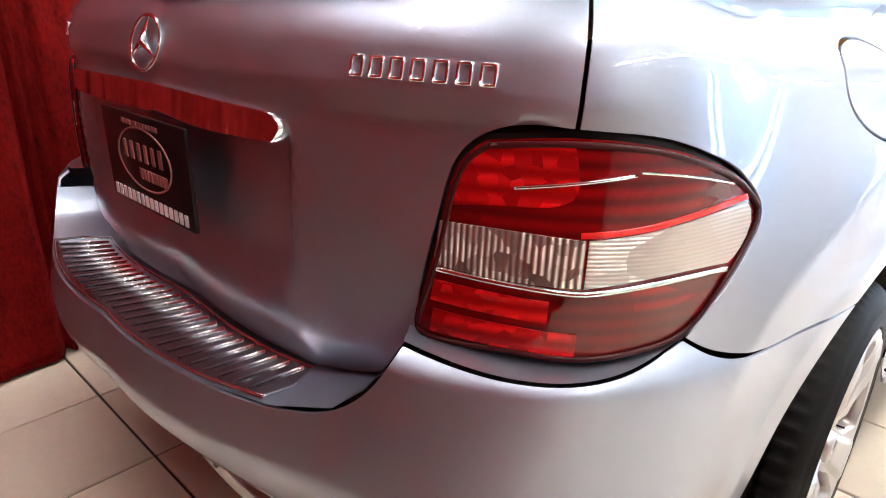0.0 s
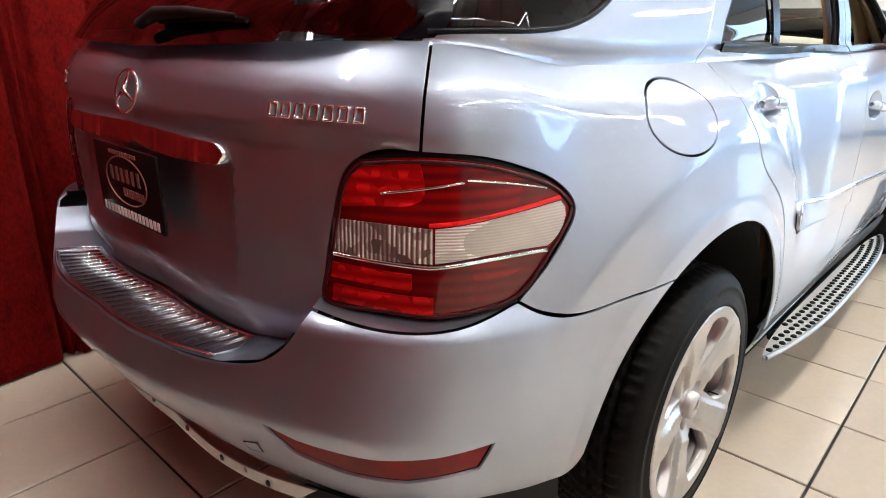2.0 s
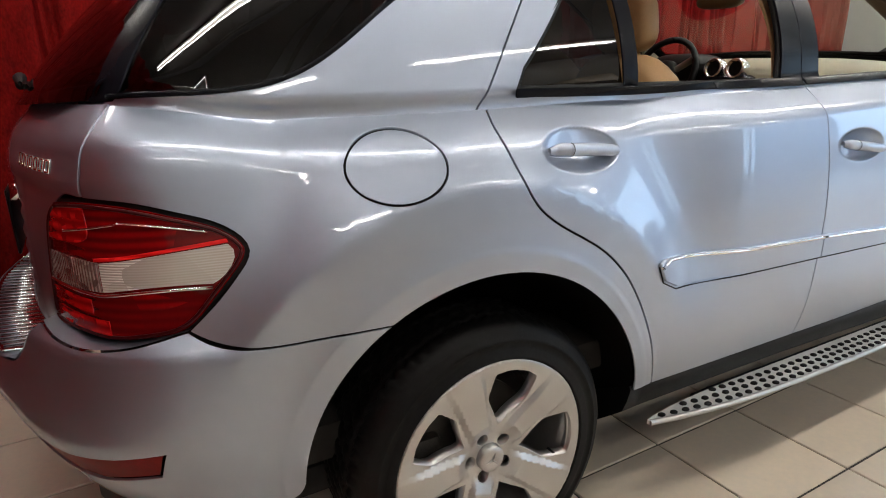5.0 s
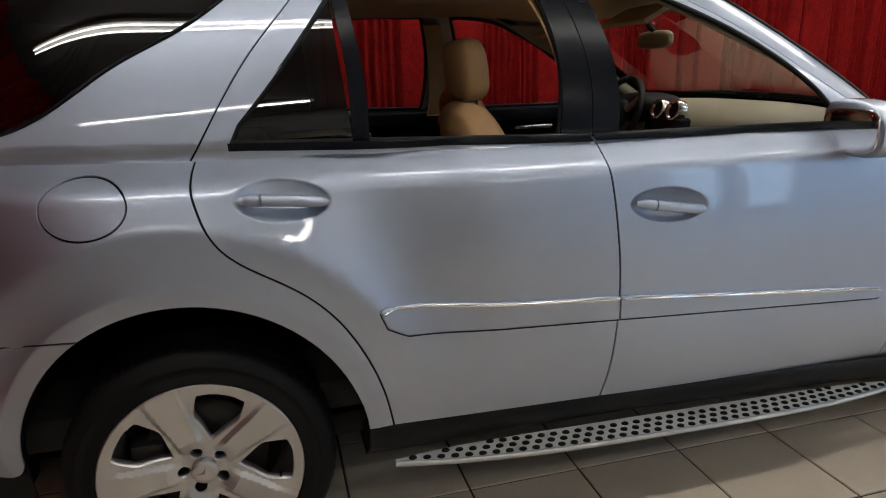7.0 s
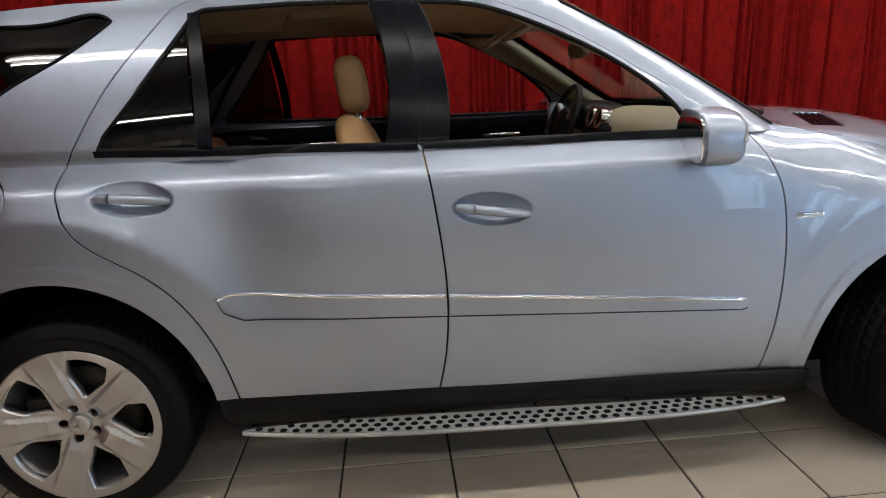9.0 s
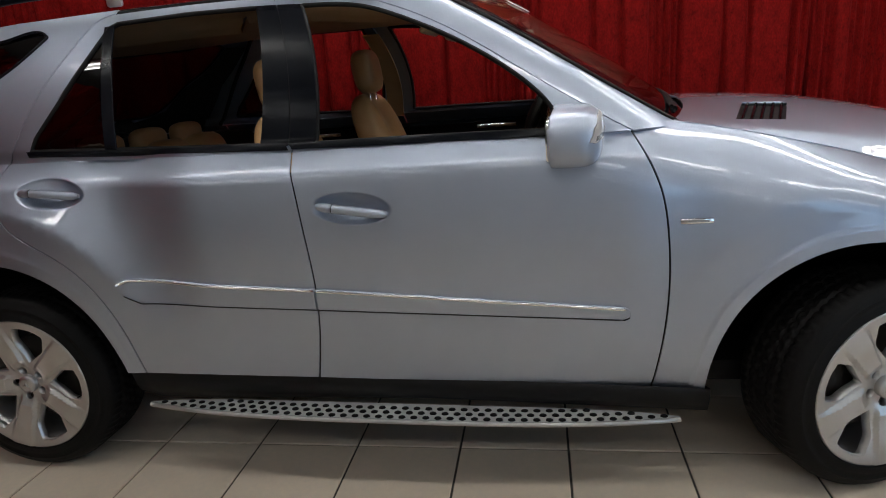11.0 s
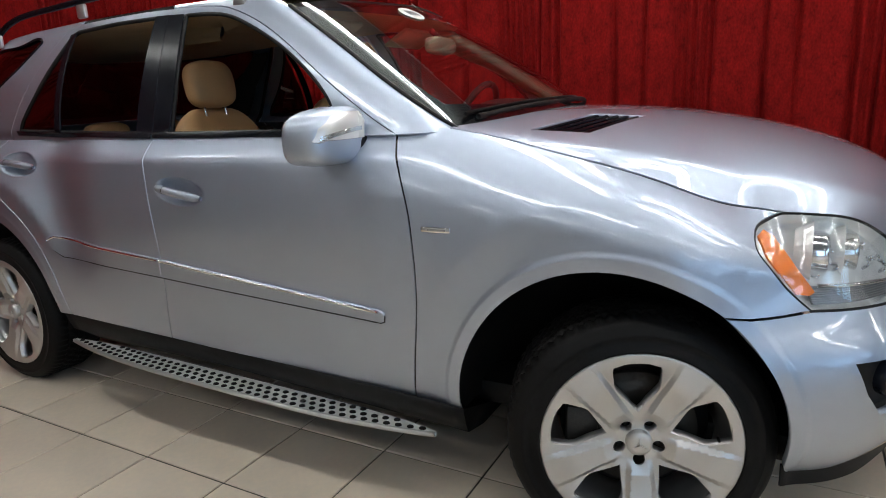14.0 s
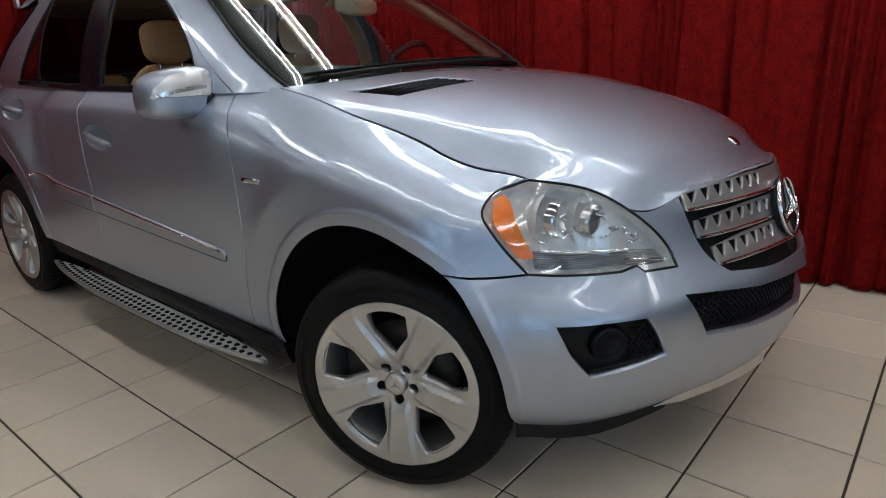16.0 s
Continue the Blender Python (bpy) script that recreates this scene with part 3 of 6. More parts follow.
RA, RB = .437, .470   # rear wheel opening
FC, FA, FB = 4.387, .428, .457  # front wheel opening
SEAM_QD = line([(1.612, belt(1.6) + .006), (1.606, 1.136), (1.622, 1.055), (1.665, .967), (1.738, .907), (1.83, .85), (1.915, .772), (1.988, .657), (2.036, .533), (2.06, .412)])
SEAM_B = line([(2.688, belt(2.7) + .006), (2.705, 1.066), (2.722, .93), (2.736, .77), (2.736, .655), (2.72, .498), (2.70, .397)])
SEAM_F = line([(3.733, belt(3.73) + .006), (3.78, 1.077), (3.812, .985), (3.829, .87), (3.835, .72), (3.823, .55), (3.796, .356)])
LAMP = line([(.662, .998), (.751, 1.006), (.853, .999), (.946, .983), (1.022, .962), (1.056, .93), (1.034, .881), (.988, .823), (.925, .757), (.844, .733),
             (.775, .725), (.678, .727), (.581, .736), (.590, .81), (.611, .92), (.629, .973), (.655, .997)])
LAMP_TOP = line([(.751, 1.006), (.853, .999), (.946, .983), (1.022, .962), (1.056, .93), (1.034, .881), (.988, .823), (.925, .757)])
LAMP_LOW = line([(.925, .757), (.844, .733), (.775, .725), (.678, .727), (.581, .736)])
LAMP_IN = line([(.581, .736), (.590, .81), (.611, .92), (.629, .973), (.662, .998), (.751, 1.006)])
SEAM_TG = line([(.762, 1.172), (.755, 1.085), (.751, 1.006)])
ARCH_R0 = 180 - math.degrees(math.asin((.758 - ARCH_ZR) / RB))
SEAM_QB = line([(.925, .757), (.962, .741), (1.01, .733), (1.17, .748), tuple(arch_between(S0, RA, RB, ARCH_R0, ARCH_R0, 1)[0])])
ARCH_F1 = math.degrees(math.asin((.732 - HUB_Z) / FB))
SHUT = line([(3.883, 1.173), (4.076, 1.133), (4.226, 1.096), (4.36, 1.061), (4.52, 1.013), (4.70, .961), (4.80, .948), (4.853, .942)])
HL = [(4.853, .942), (4.78, .926), (4.738, .907), (4.731, .887), (4.752, .85), (4.798, .795), (4.866, .735)]
HL_OUT = line(HL)
HL_LOW = line([(4.866, .735), (5.011, .733), (5.144, .73), (5.193, .738), (5.213, .722), (5.323, .718)], smooth=False)
HL_IN = line([(5.323, .718), (5.317, .747), (5.273, .81), (5.196, .871), (5.105, .92), (4.992, .942), (4.853, .942)])
SEAM_FB = line([tuple(arch_between(FC, FA, FB, ARCH_F1, ARCH_F1, 1)[0]), (4.748, .725), (4.866, .735)])

SCOOPS = ((1.82, 1.068, .112, .048), (2.886, .988, .118, .048))


def flank(s, z):
    """The body with the scoops behind the door handles."""
    p = body(s, z)
    s, z = np.asarray(s, float), np.asarray(z, float)
    for cs, cz, a, b in SCOOPS:
        r = ((s - cs) / a) ** 2 + ((z - cz - .06 * (cs - s)) / b) ** 2
        p[..., 1] += .0245 * np.clip(1 - r, 0, 1) ** .8
    return p


def arcs(cs, a, b, lip, bend):
    """Rows of points that follow the lip and the bend over a wheel opening."""
    g = []
    for d in (*(lip + k for k in (-.010, -.001, .005, .010, .015, .021, .030)), *(bend + k for k in (-.024, -.012, 0, .012, .024))):
        g += [*arch_between(cs, a + d * a / b, b + d, -2, 182, 130)]
    return np.array(g)


BOW_R, BOW_F = arcs(S0, RA, RB, .036, .182), arcs(FC, FA, FB, .036, .158)
CAP = np.array([(1.362 + .104 * math.cos(t), 1.072 + .069 * math.sin(t)) for t in np.linspace(0, 2 * math.pi, 60, endpoint=False)])
quarter = ring(top(.762, 1.612), SEAM_QD, line([(2.06, .412), (1.988, .413)]), arch(S0, RA, RB, .413, .413)[::-1][:1],
               arch_between(S0, RA, RB, math.degrees(math.asin((.413 - ARCH_ZR) / RB)), ARCH_R0), SEAM_QB, LAMP_TOP, SEAM_TG)
panel("quarter_panel", body, quarter, PAINT, car, "silver-blue rear wing over the wheel", holes=[CAP], step=.028, extra=BOW_R)
panel("fuel_flap", body, CAP, PAINT, car, "round silver-blue fuel flap", gap=.0022, step=.02)


def fine(cs, cz, a, b):
    g = []
    for k in (1.12, 1.0, .96, .88, .76, .6, .4, .2):
        for t in np.linspace(0, 2 * math.pi, max(10, int(64 * k)), endpoint=False):
            ds = a * k * math.cos(t)
            g.append((cs + ds, cz - .06 * ds + b * k * math.sin(t)))
    return np.array(g)


SILL_R, SILL_F = line([(2.06, .412), (2.70, .397)]), line([(2.70, .397), (3.796, .356)])
rear_door = ring(top(1.612, 2.688), SEAM_B, SILL_R, SEAM_QD)
front_door = ring(top(2.688, 3.733), SEAM_F, SILL_F, SEAM_B)
panel("rear_door_skin", flank, rear_door, PAINT, car, "silver-blue rear door", extra=fine(*SCOOPS[0]))
panel("front_door_skin", flank, front_door, PAINT, car, "silver-blue front door", extra=fine(*SCOOPS[1]))
fender = ring(line([(3.733, belt(3.73) + .006), (3.80, 1.178), (3.887, 1.176)]), SHUT, HL_OUT, SEAM_FB,
              arch_between(FC, FA, FB, ARCH_F1, 180 + 4.2), line([(3.957, .337), (3.796, .356)]), SEAM_F)
panel("front_wing", body, fender, PAINT, car, "silver-blue front wing", extra=BOW_F)

# black sheet added behind the joints to stop light leaking through them
panel("gap_backing", body, ring(line([(.60, 1.12), (3.7, 1.12), (3.95, 1.08), (4.5, .98), (4.72, .90), (4.72, .76)], smooth=False),
      arch_between(FC, FA + .02, FB + .02, 48, 176), line([(3.9, .40), (2.05, .45)]), arch_between(S0, RA + .02, RB + .02, 12, 125), line([(1.2, .78), (.6, .70)], smooth=False)),
      BLACK, car, lift=-.028, step=.06, thick=0)

def on_bumper(u, v, lift):
    h = 1e-4
    n = np.cross(tail_bumper(u + h, v) - tail_bumper(u - h, v), tail_bumper(u, v + h) - tail_bumper(u, v - h))
    return tail_bumper(u, v) + n / np.linalg.norm(n) * lift


# tail
top_tg = [(-.762, 1.172), (-.4, 1.166), (0, 1.163), (.4, 1.166), (.762, 1.172)]
low_half = [(0, .602), (.3, .605), (.46, .613), (.52, .64), (.552, .682), (.581, .736)]
mir = lambda pts: [(-a, b) for a, b in pts][::-1]


def tail(s, z):
    """The tailgate: the body's tail with the plate's recess and the crease above it."""
    p = body(s, z)
    s, z = np.abs(np.asarray(s, float)), np.asarray(z, float)
    rec = sstep(.40, .36, s) * sstep(.985, .955, z) * sstep(.70, .80, z)
    p[..., 0] += .022 * rec
    p[..., 0] += .007 * sstep(1.016, 1.006, z) * sstep(.39, .42, s) * sstep(.74, .70, s)
    p[..., 0] += .034 * sstep(.695, .59, z) * sstep(.62, .5, s)
    return p


tg = ring(line(top_tg), SEAM_TG, LAMP_IN, line(low_half[::-1]), line(mir(low_half)[::-1]), np.array(mir(LAMP_IN.tolist()))[::-1], np.array(mir(SEAM_TG.tolist())))
panel("tailgate", tail, tg, PAINT, car, "silver-blue tailgate reflecting the red curtain", sides=1, step=.022)

bump_top = [(0, .612), (.3, .612), (.43, .616), (.51, .64), (.552, .682), (.578, .732)]
BOT_R = line([(1.125, .42), (1.112, .385), (.908, .352), (.6, .325), (.3, .315), (0, .312)])
REFL = line([(.518, .522), (.571, .507), (.69, .495), (.786, .499), (.873, .512), (.852, .455), (.735, .434), (.644, .441), (.556, .466), (.518, .522)], smooth=False)
bh = [line(bump_top), LAMP_LOW[::-1], SEAM_QB, arch_between(S0, RA, RB, ARCH_R0, 180 - math.degrees(math.asin((.42 - ARCH_ZR) / RB))), BOT_R]
right_half = ring(*bh)
left_half = np.array([(-a, b) for a, b in right_half[::-1]])
rb = np.vstack([right_half[(right_half[:, 0] > .001)], left_half[(left_half[:, 0] < -.001)]])
panel("rear_bumper", tail_bumper, rb, PAINT, car, "silver-blue rear bumper", sides=1, step=.026, extra=np.vstack([BOW_R, BOW_R * (-1, 1)]), holes=[REFL, np.array([(-a, b) for a, b in REFL])[::-1]])
panel("bumper_reflector", tail_bumper, REFL, REFLECTOR, car, "dark red reflector in the bumper", lift=-.004, step=.02)

tow = ring(line([(.447, .440), (.483, .455), (.480, .422), (.446, .412), (.447, .440)], smooth=False))
cover = panel("tow_cover", tail_bumper, tow, PAINT, car, "small square tow-eye cover", lift=.0015, thick=.003, gap=.001, step=.02, sides=1)[0]
put("joint", tube_mesh("joint", [on_bumper(a, b, .0006) for a, b in np.vstack([tow, tow[:1]])], .0012, BLACK, 6), cover)

# the bumper's top shelf with its ribbed steel plate
ss = np.linspace(-.56, .56, 90)
za = np.interp(np.abs(ss), [p[0] for p in bump_top], [p[1] for p in bump_top])
outer, inner = tail_bumper(ss, za), body(ss, za - .012)
inner[:, 0] += .055
v, f = [*outer, *((outer + inner) / 2 + np.array([0, 0, .002])), *inner], []
n = len(ss)
for k in range(2):
    f += [(k * n + i, (k + 1) * n + i, (k + 1) * n + i + 1, k * n + i + 1) for i in range(n - 1)]
put("bumper_shelf", mesh_of("bumper_shelf", v, f, PAINT), car)


led = np.array(LAMP_LOW)[::-1]
a_, b_ = tail_bumper(*led.T), body(led[:, 0], led[:, 1])
a_, b_ = a_ + np.array([0, 0, .001]), b_ + np.array([.02, .02, .004])
for sg in (1, -1):
    n = len(led)
    fl = [(i, i + 1, n + i + 1, n + i) if sg > 0 else (i, n + i, n + i + 1, i + 1) for i in range(n - 1)]
    put("bumper_ledge", mesh_of("bumper_ledge", np.vstack([a_, b_]) * (1, sg, 1), fl, PAINT), car)


def shelf(u, w):
    """u along the tail, w from the shelf's outer edge (0) inwards (1)."""
    u = np.asarray(u, float)
    z = np.interp(np.abs(u), [p[0] for p in bump_top], [p[1] for p in bump_top])
    a, b = tail_bumper(u, z), body(u, z - .012) + np.array([.026, 0, 0])
    w = np.asarray(w, float)[..., None]
    q = a * (1 - w) + b * w
    q[..., 2] += .006
    return q


plate = ring(line([(-.41, .05), (-.42, .45), (-.40, .93)], smooth=False), line([(-.40, .93), (0, .95), (.40, .93)]), line([(.40, .93), (.42, .45), (.41, .05)], smooth=False), line([(.41, .05), (0, .03), (-.41, .05)]))
guard = panel("loading_plate", shelf, plate, POLISHED, car, "ribbed polished-steel loading plate on the bumper", sides=1, step=.05, thick=.004)[0]
put("rim", tube_mesh("rim", [shelf(*p) + (0, 0, .001) for p in np.vstack([plate, plate[:1]])], .0020, CHROME, 6), guard)
rib = []
for i in range(27):
    u = -.38 + i * .0292
    rib.append([shelf(u, .12), shelf(u + .008, .86)])
for a, b in rib:
    put("rib", tube_mesh("rib", [a + (0, 0, .0015), (a + b) / 2 + (0, 0, .0026), b + (0, 0, .0015)], .0021, CHROME, 6), guard)

# the rear skirt: steel strip and black valance
strip = ring(line([(-.55, .335), (-.3, .318), (0, .314), (.3, .318), (.55, .335)]), line([(.55, .335), (.50, .292), (0, .275), (-.50, .292), (-.55, .335)], smooth=False))
rear_apron = lambda s, z: tail_bumper(s, .315 + 0 * np.asarray(z, float)) * (1, 1, 0) + np.stack([0 * np.asarray(z, float), 0 * np.asarray(z, float), np.asarray(z, float) + .035], -1)
panel("skid_strip", rear_apron, strip, STEEL, car, "bright steel skid strip under the bumper", sides=1, lift=.004, step=.04)
for u in (-.42, -.26, -.09, .09, .26, .42):
    vv, ff = revolve([(.0001, .003), (.006, .003), (.008, 0)], 12, axis="z")
    q = rear_apron(u, .305)
    put("screw", mesh_of("screw", vv, ff, DARKMETAL), car, "small dark screw in the skid strip", Matrix.Translation(Vector(q) + Vector((-.006, 0, 0))) @ Euler((0, radians(-90), 0)).to_matrix().to_4x4())
panel("lower_valance", rear_apron, ring(line([(.50, .325), (.908, .346), (1.09, .38)]), line([(1.09, .38), (1.10, .25), (.50, .25), (.50, .325)], smooth=False)), BLACK, car, lift=-.01, step=.05)



def on_body(u, v, lift):
    h = 1e-4
    n = np.cross(body(u + h, v) - body(u - h, v), body(u, v + h) - body(u, v - h))
    return body(u, v) + n / np.linalg.norm(n) * lift


# tail lamps
lamps = []
lamp_outline = ring(LAMP)
for mirror in (False, True):
    lamp = put("tail_lamp", sheet_mesh("tail_lamp", body, lamp_outline, DARKRED, gap=.007, lift=.002, step=.02, mirror=mirror), car, "red tail lamp with a clear band")
    lamps.append(lamp)
    seal = put("seal", sheet_mesh("seal", body, lamp_outline, BLACK, gap=.001, lift=-.008, step=.04, thick=0, mirror=mirror), lamp, "black rubber seal")
    def glaze(name, outline, material, label="", lift=.004, step=.015):
        return put(name, sheet_mesh(name, body, outline, material, gap=.0008, lift=lift, thick=.003, step=step, mirror=mirror), lamp, label)
    glaze("clear_band", ring(line([(.775, .889), (.83, .896), (.892, .908), (1.018, .936)]), line([(1.018, .936), (1.026, .93), (1.005, .872), (.985, .857)]), line([(.985, .857), (.866, .843), (.775, .830)])), CLEARLENS, "ribbed clear lens band")
    glaze("reversing_lens", ring(line([(.612, .893), (.70, .893), (.773, .889)]), line([(.773, .889), (.773, .830)]), line([(.773, .830), (.693, .831), (.606, .836)])), REVERSE, "faceted clear reversing lens")
    glaze("red_edge", ring(line([(.765, .898), (.83, .905), (.892, .917), (1.016, .946)]), line([(1.016, .946), (1.020, .938)]), line([(1.020, .938), (.892, .909), (.83, .897), (.765, .890)])), BRIGHTRED, "bright red line over the clear band", .005)
    glaze("brake_lens", ring(line([(.622, .912), (.632, .955), (.668, .986), (.752, .990)]), line([(.752, .990), (.756, .935), (.69, .920), (.622, .912)])), REDLENS, "bright red upper lens")
    for z0, z1, e in ((.745, .776, .775), (.788, .816, .74)):
        glaze("red_lens", ring(line([(.604, z0), (e, z0 - .006), (e, z1 - .004), (.608, z1 + .002), (.604, z0)], smooth=False)), REDLENS, "bright red lower lens")
    # chrome edge under the band; two thinner rods stand in for crease highlights
    for s0, s1, za, zb, r in ((.61, .985, None, None, .0035), (.69, .82, .942, .963, .0022), (.825, .985, .966, .957, .0018)):
        g = np.linspace(s0, s1, 30)
        hl = body(g, np.interp(g, [.61, .773, .985], [.832, .824, .851]) if za is None else za + (zb - za) * (g - s0) / (s1 - s0))
        hl[:, 1] *= -1 if mirror else 1
        nn = np.array([-.6, -.6 if not mirror else .6, 0])
        put("chrome_glint_line", tube_mesh("chrome_glint_line", hl + nn * .006, r, CHROME, 8), lamp)
    # the dark outer frame of the lens
    rimo = np.array([on_body(a, b, .004) for a, b in shrink(lamp_outline, .013)])
    rimo = np.vstack([rimo, rimo[:1]]) * ((1, -1, 1) if mirror else (1, 1, 1))
    put("lens_rim", tube_mesh("lens_rim", rimo, .0035, LAMPEDGE, 6), lamp, "dark maroon edge of the lens")

# nose
grille_edge = [(5.371, .885), (5.40, .80), (5.45, .715), (5.50, .682)]
grille_low = [(5.50, .682), (5.65, .668), (BASE_LEN, .664)]
hood_front = [(5.196, .871), (5.25, .862), (5.30, .866), (5.371, .885)]
grille_top = [(5.371, .885), (5.5, .902), (5.7, .918), (BASE_LEN, .922)]
HL_PART = line([(5.323, .718), (5.317, .747), (5.273, .81), (5.196, .871)])
BOT_F = line([(FC + FA * math.cos(radians(4)), HUB_Z + FB * math.sin(radians(4))), (4.818, .36), (4.835, .305), (4.94, .290), (5.1, .283), (5.31, .290), (5.6, .300), (BASE_LEN, .303)])
fh = [SEAM_FB, HL_LOW, HL_PART, line(hood_front), line(grille_edge), line(grille_low)]
fb_right = ring(*fh)
fr = np.vstack([fb_right, BOT_F[::-1], arch_between(FC, FA, FB, 4, ARCH_F1)])
fr = fr[fr[:, 0] < BASE_LEN - .001]
cut = len(fb_right[fb_right[:, 0] < BASE_LEN - .001])
first, second = fr[:cut], fr[cut:]
mirror_s = lambda a: np.array([(2 * BASE_LEN - s, z) for s, z in a])
fb = ring(first, mirror_s(first)[::-1], mirror_s(second)[::-1], second)
FOG = line([(4.946, .624), (5.06, .625), (5.186, .622), (5.218, .57), (5.250, .508), (5.14, .494), (5.034, .484), (4.982, .548), (4.946, .624)], smooth=False)
INTAKE = line([(5.315, .655), (5.42, .642), (5.60, .622), (BASE_LEN, .612), *[(2 * BASE_LEN - a, b) for a, b in ((5.60, .622), (5.42, .642), (5.315, .655), (5.39, .532), (5.6, .508))], (BASE_LEN, .50), (5.6, .508), (5.39, .532), (5.315, .655)], smooth=False)
panel("front_bumper", body, fb, PAINT, car, "silver-blue front bumper", sides=1, step=.026, thick=.02, extra=np.vstack([BOW_F, mirror_s(BOW_F)]), holes=[ring(FOG), ring(mirror_s(FOG)[::-1]), ring(INTAKE)])

# bonnet: it meets the wings, the lamps and the grille
EDGE = np.vstack([body(*SHUT.T), body(*np.array(HL_IN[::-1])[:int(len(HL_IN) * .62)].T), body(*line(hood_front).T), body(*line(grille_top).T)])
EDGE = EDGE[np.r_[True, np.diff(np.maximum.accumulate(EDGE[:, 0])) > 1e-5]]
MID = ease([2.25, 2.5, 2.7, 2.9, 3.15, 3.35, 3.5, 3.58, 3.63], [1.215, 1.214, 1.206, 1.189, 1.146, 1.092, 1.026, .972, .928])


GX = np.arange(2.0, 3.95, .005)
soft = np.exp(-(np.arange(-40, 41) * .005 / .07) ** 2 / 2)
soft /= soft.sum()
WE, ZE = (np.convolve(np.pad(np.interp(GX, EDGE[:, 0], a), 40, mode="edge"), soft, mode="valid") for a in (-EDGE[:, 1], EDGE[:, 2]))


RIDGE = ease([2.25, 2.5, 2.7, 2.88, 3.05, 3.23, 3.38, 3.47, 3.6], [.975, .967, .95, .912, .885, .865, .862, .875, .90])
HEIGHT = ease([2.25, 2.45, 2.6, 2.75, 2.9, 3.05, 3.23, 3.38, 3.5, 3.65], [.10, .12, .17, .25, .32, .36, .385, .39, .40, .41])


def crown(x, y):
    """The bonnet's skin: domed in the middle, with a ridge from the screen's corner towards the grille's and a flank down to the wing."""
    we, ze = np.maximum(np.interp(x, GX, WE), .05), np.interp(x, GX, ZE)
    r = np.clip(np.abs(y) / we, 0, 1.3)
    c = np.maximum(MID(x), ze + .004)
    rr = RIDGE(x)
    zr = ze + (c - ze) * HEIGHT(x)
    dome = c - (c - zr) * (r / rr) ** 2.1
    side = zr + (ze - zr) * (r - rr) / (1 - rr)
    k = .0032
    z = -k * np.log(np.exp(-(dome - ze) / k) + np.exp(-(side - ze) / k)) + ze
    front = sstep(3.46, 3.60, x)
    return z * (1 - front) + (ze + (c - ze) * (1 - np.minimum(r, 1) ** 2.0)) * front


def bonnet(x, y):
    """The crown, drawn to the joint along its edge."""
    x, y = np.asarray(x, float), np.asarray(y, float)
    we, ze = np.maximum(np.interp(x, EDGE[:, 0], -EDGE[:, 1]), .03), np.interp(x, EDGE[:, 0], EDGE[:, 2])
    r = np.clip(np.abs(y) / we, 0, 1.1)
    return np.stack([x, y, crown(x, y) + (ze - crown(x, we)) * r ** 7], -1)


edge_xy = EDGE[:, :2]
rear_edge = line([(2.335, .765), (2.43, .45), (2.475, 0), (2.43, -.45), (2.335, -.765)])
hood = ring(edge_xy, (edge_xy * (1, -1))[::-1], rear_edge)
VENT = [np.array([(2.556, sg * .648), (2.664, sg * .338), (2.825, sg * .305), (2.722, sg * .600)]) for sg in (-1, 1)]
VENT = [line([*v, v[0]], smooth=False) for v in VENT]
RIDGE_PTS = np.array([(x, sg * (float(RIDGE(x)) * float(np.interp(x, GX, WE)) + d)) for x in np.arange(2.42, 3.50, .014) for d in (-.034, -.020, -.010, -.004, 0, .004, .010, .020) for sg in (-1, 1)])
RIDGE_PTS = RIDGE_PTS[~np.any([inside(ring(v), RIDGE_PTS) | near(v, RIDGE_PTS, .008) for v in VENT], axis=0)]
bon = panel("bonnet", bonnet, hood, PAINT, car, "silver-blue bonnet with two black vents", sides=1, step=.019, gap=.0014, holes=VENT, extra=RIDGE_PTS)[0]
for v in VENT:
    vent = put("bonnet_vent", sheet_mesh("bonnet_vent", bonnet, ring(v), BLACK, lift=-.014, gap=-.004, step=.03), bon, "black plastic bonnet vent")
    sg = np.sign(v[0][1])
    for k in range(5):
        t = (k + .5) / 5
        a, b = np.array((2.558 + .162 * t, sg * (.644 - .046 * t))), np.array((2.666 + .157 * t, sg * (.340 - .033 * t)))
        g = [bonnet(*(a + (b - a) * u)) - (0, 0, .006) for u in (.03, .35, .7, .97)]
        put("slat", tube_mesh("slat", g, .006, TRIMB, 6), vent)

# glasshouse
U = lambda pts: np.array([(a * UP, b) for a, b in pts])
DOOR_R = line(U([(.323, 1.160), (.340, 1.28), (.363, 1.416), (.400, 1.57), (.416, 1.624), (.436, 1.650)]))
DOOR_T = line(U([(.436, 1.650), (.54, 1.657), (.638, 1.652), (.700, 1.640), (.735, 1.612), (.763, 1.506), (.773, 1.347), (.781, 1.239), (.789, 1.160)]))
i_b = int(np.argmin(np.abs(DOOR_T[:, 0] - .637 * UP)))
PILLAR = line(U([(.637, 1.652), (.634, 1.617), (.600, 1.40), (.5615, 1.160)]), smooth=False)
GL_R = line(U([(.346, 1.205), (.352, 1.25), (.398, 1.45), (.434, 1.598)]), smooth=False)
GL_RT = line(U([(.434, 1.598), (.445, 1.612), (.53, 1.621), (.612, 1.619)]), smooth=False)
GL_RB = line(U([(.612, 1.619), (.578, 1.40), (.541, 1.187)]), smooth=False)
GL_BOT_R = line(U([(.541, 1.187), (.44, 1.197), (.346, 1.205)]), smooth=False)
GL_FB = line(U([(.582, 1.183), (.620, 1.40), (.659, 1.613)]), smooth=False)
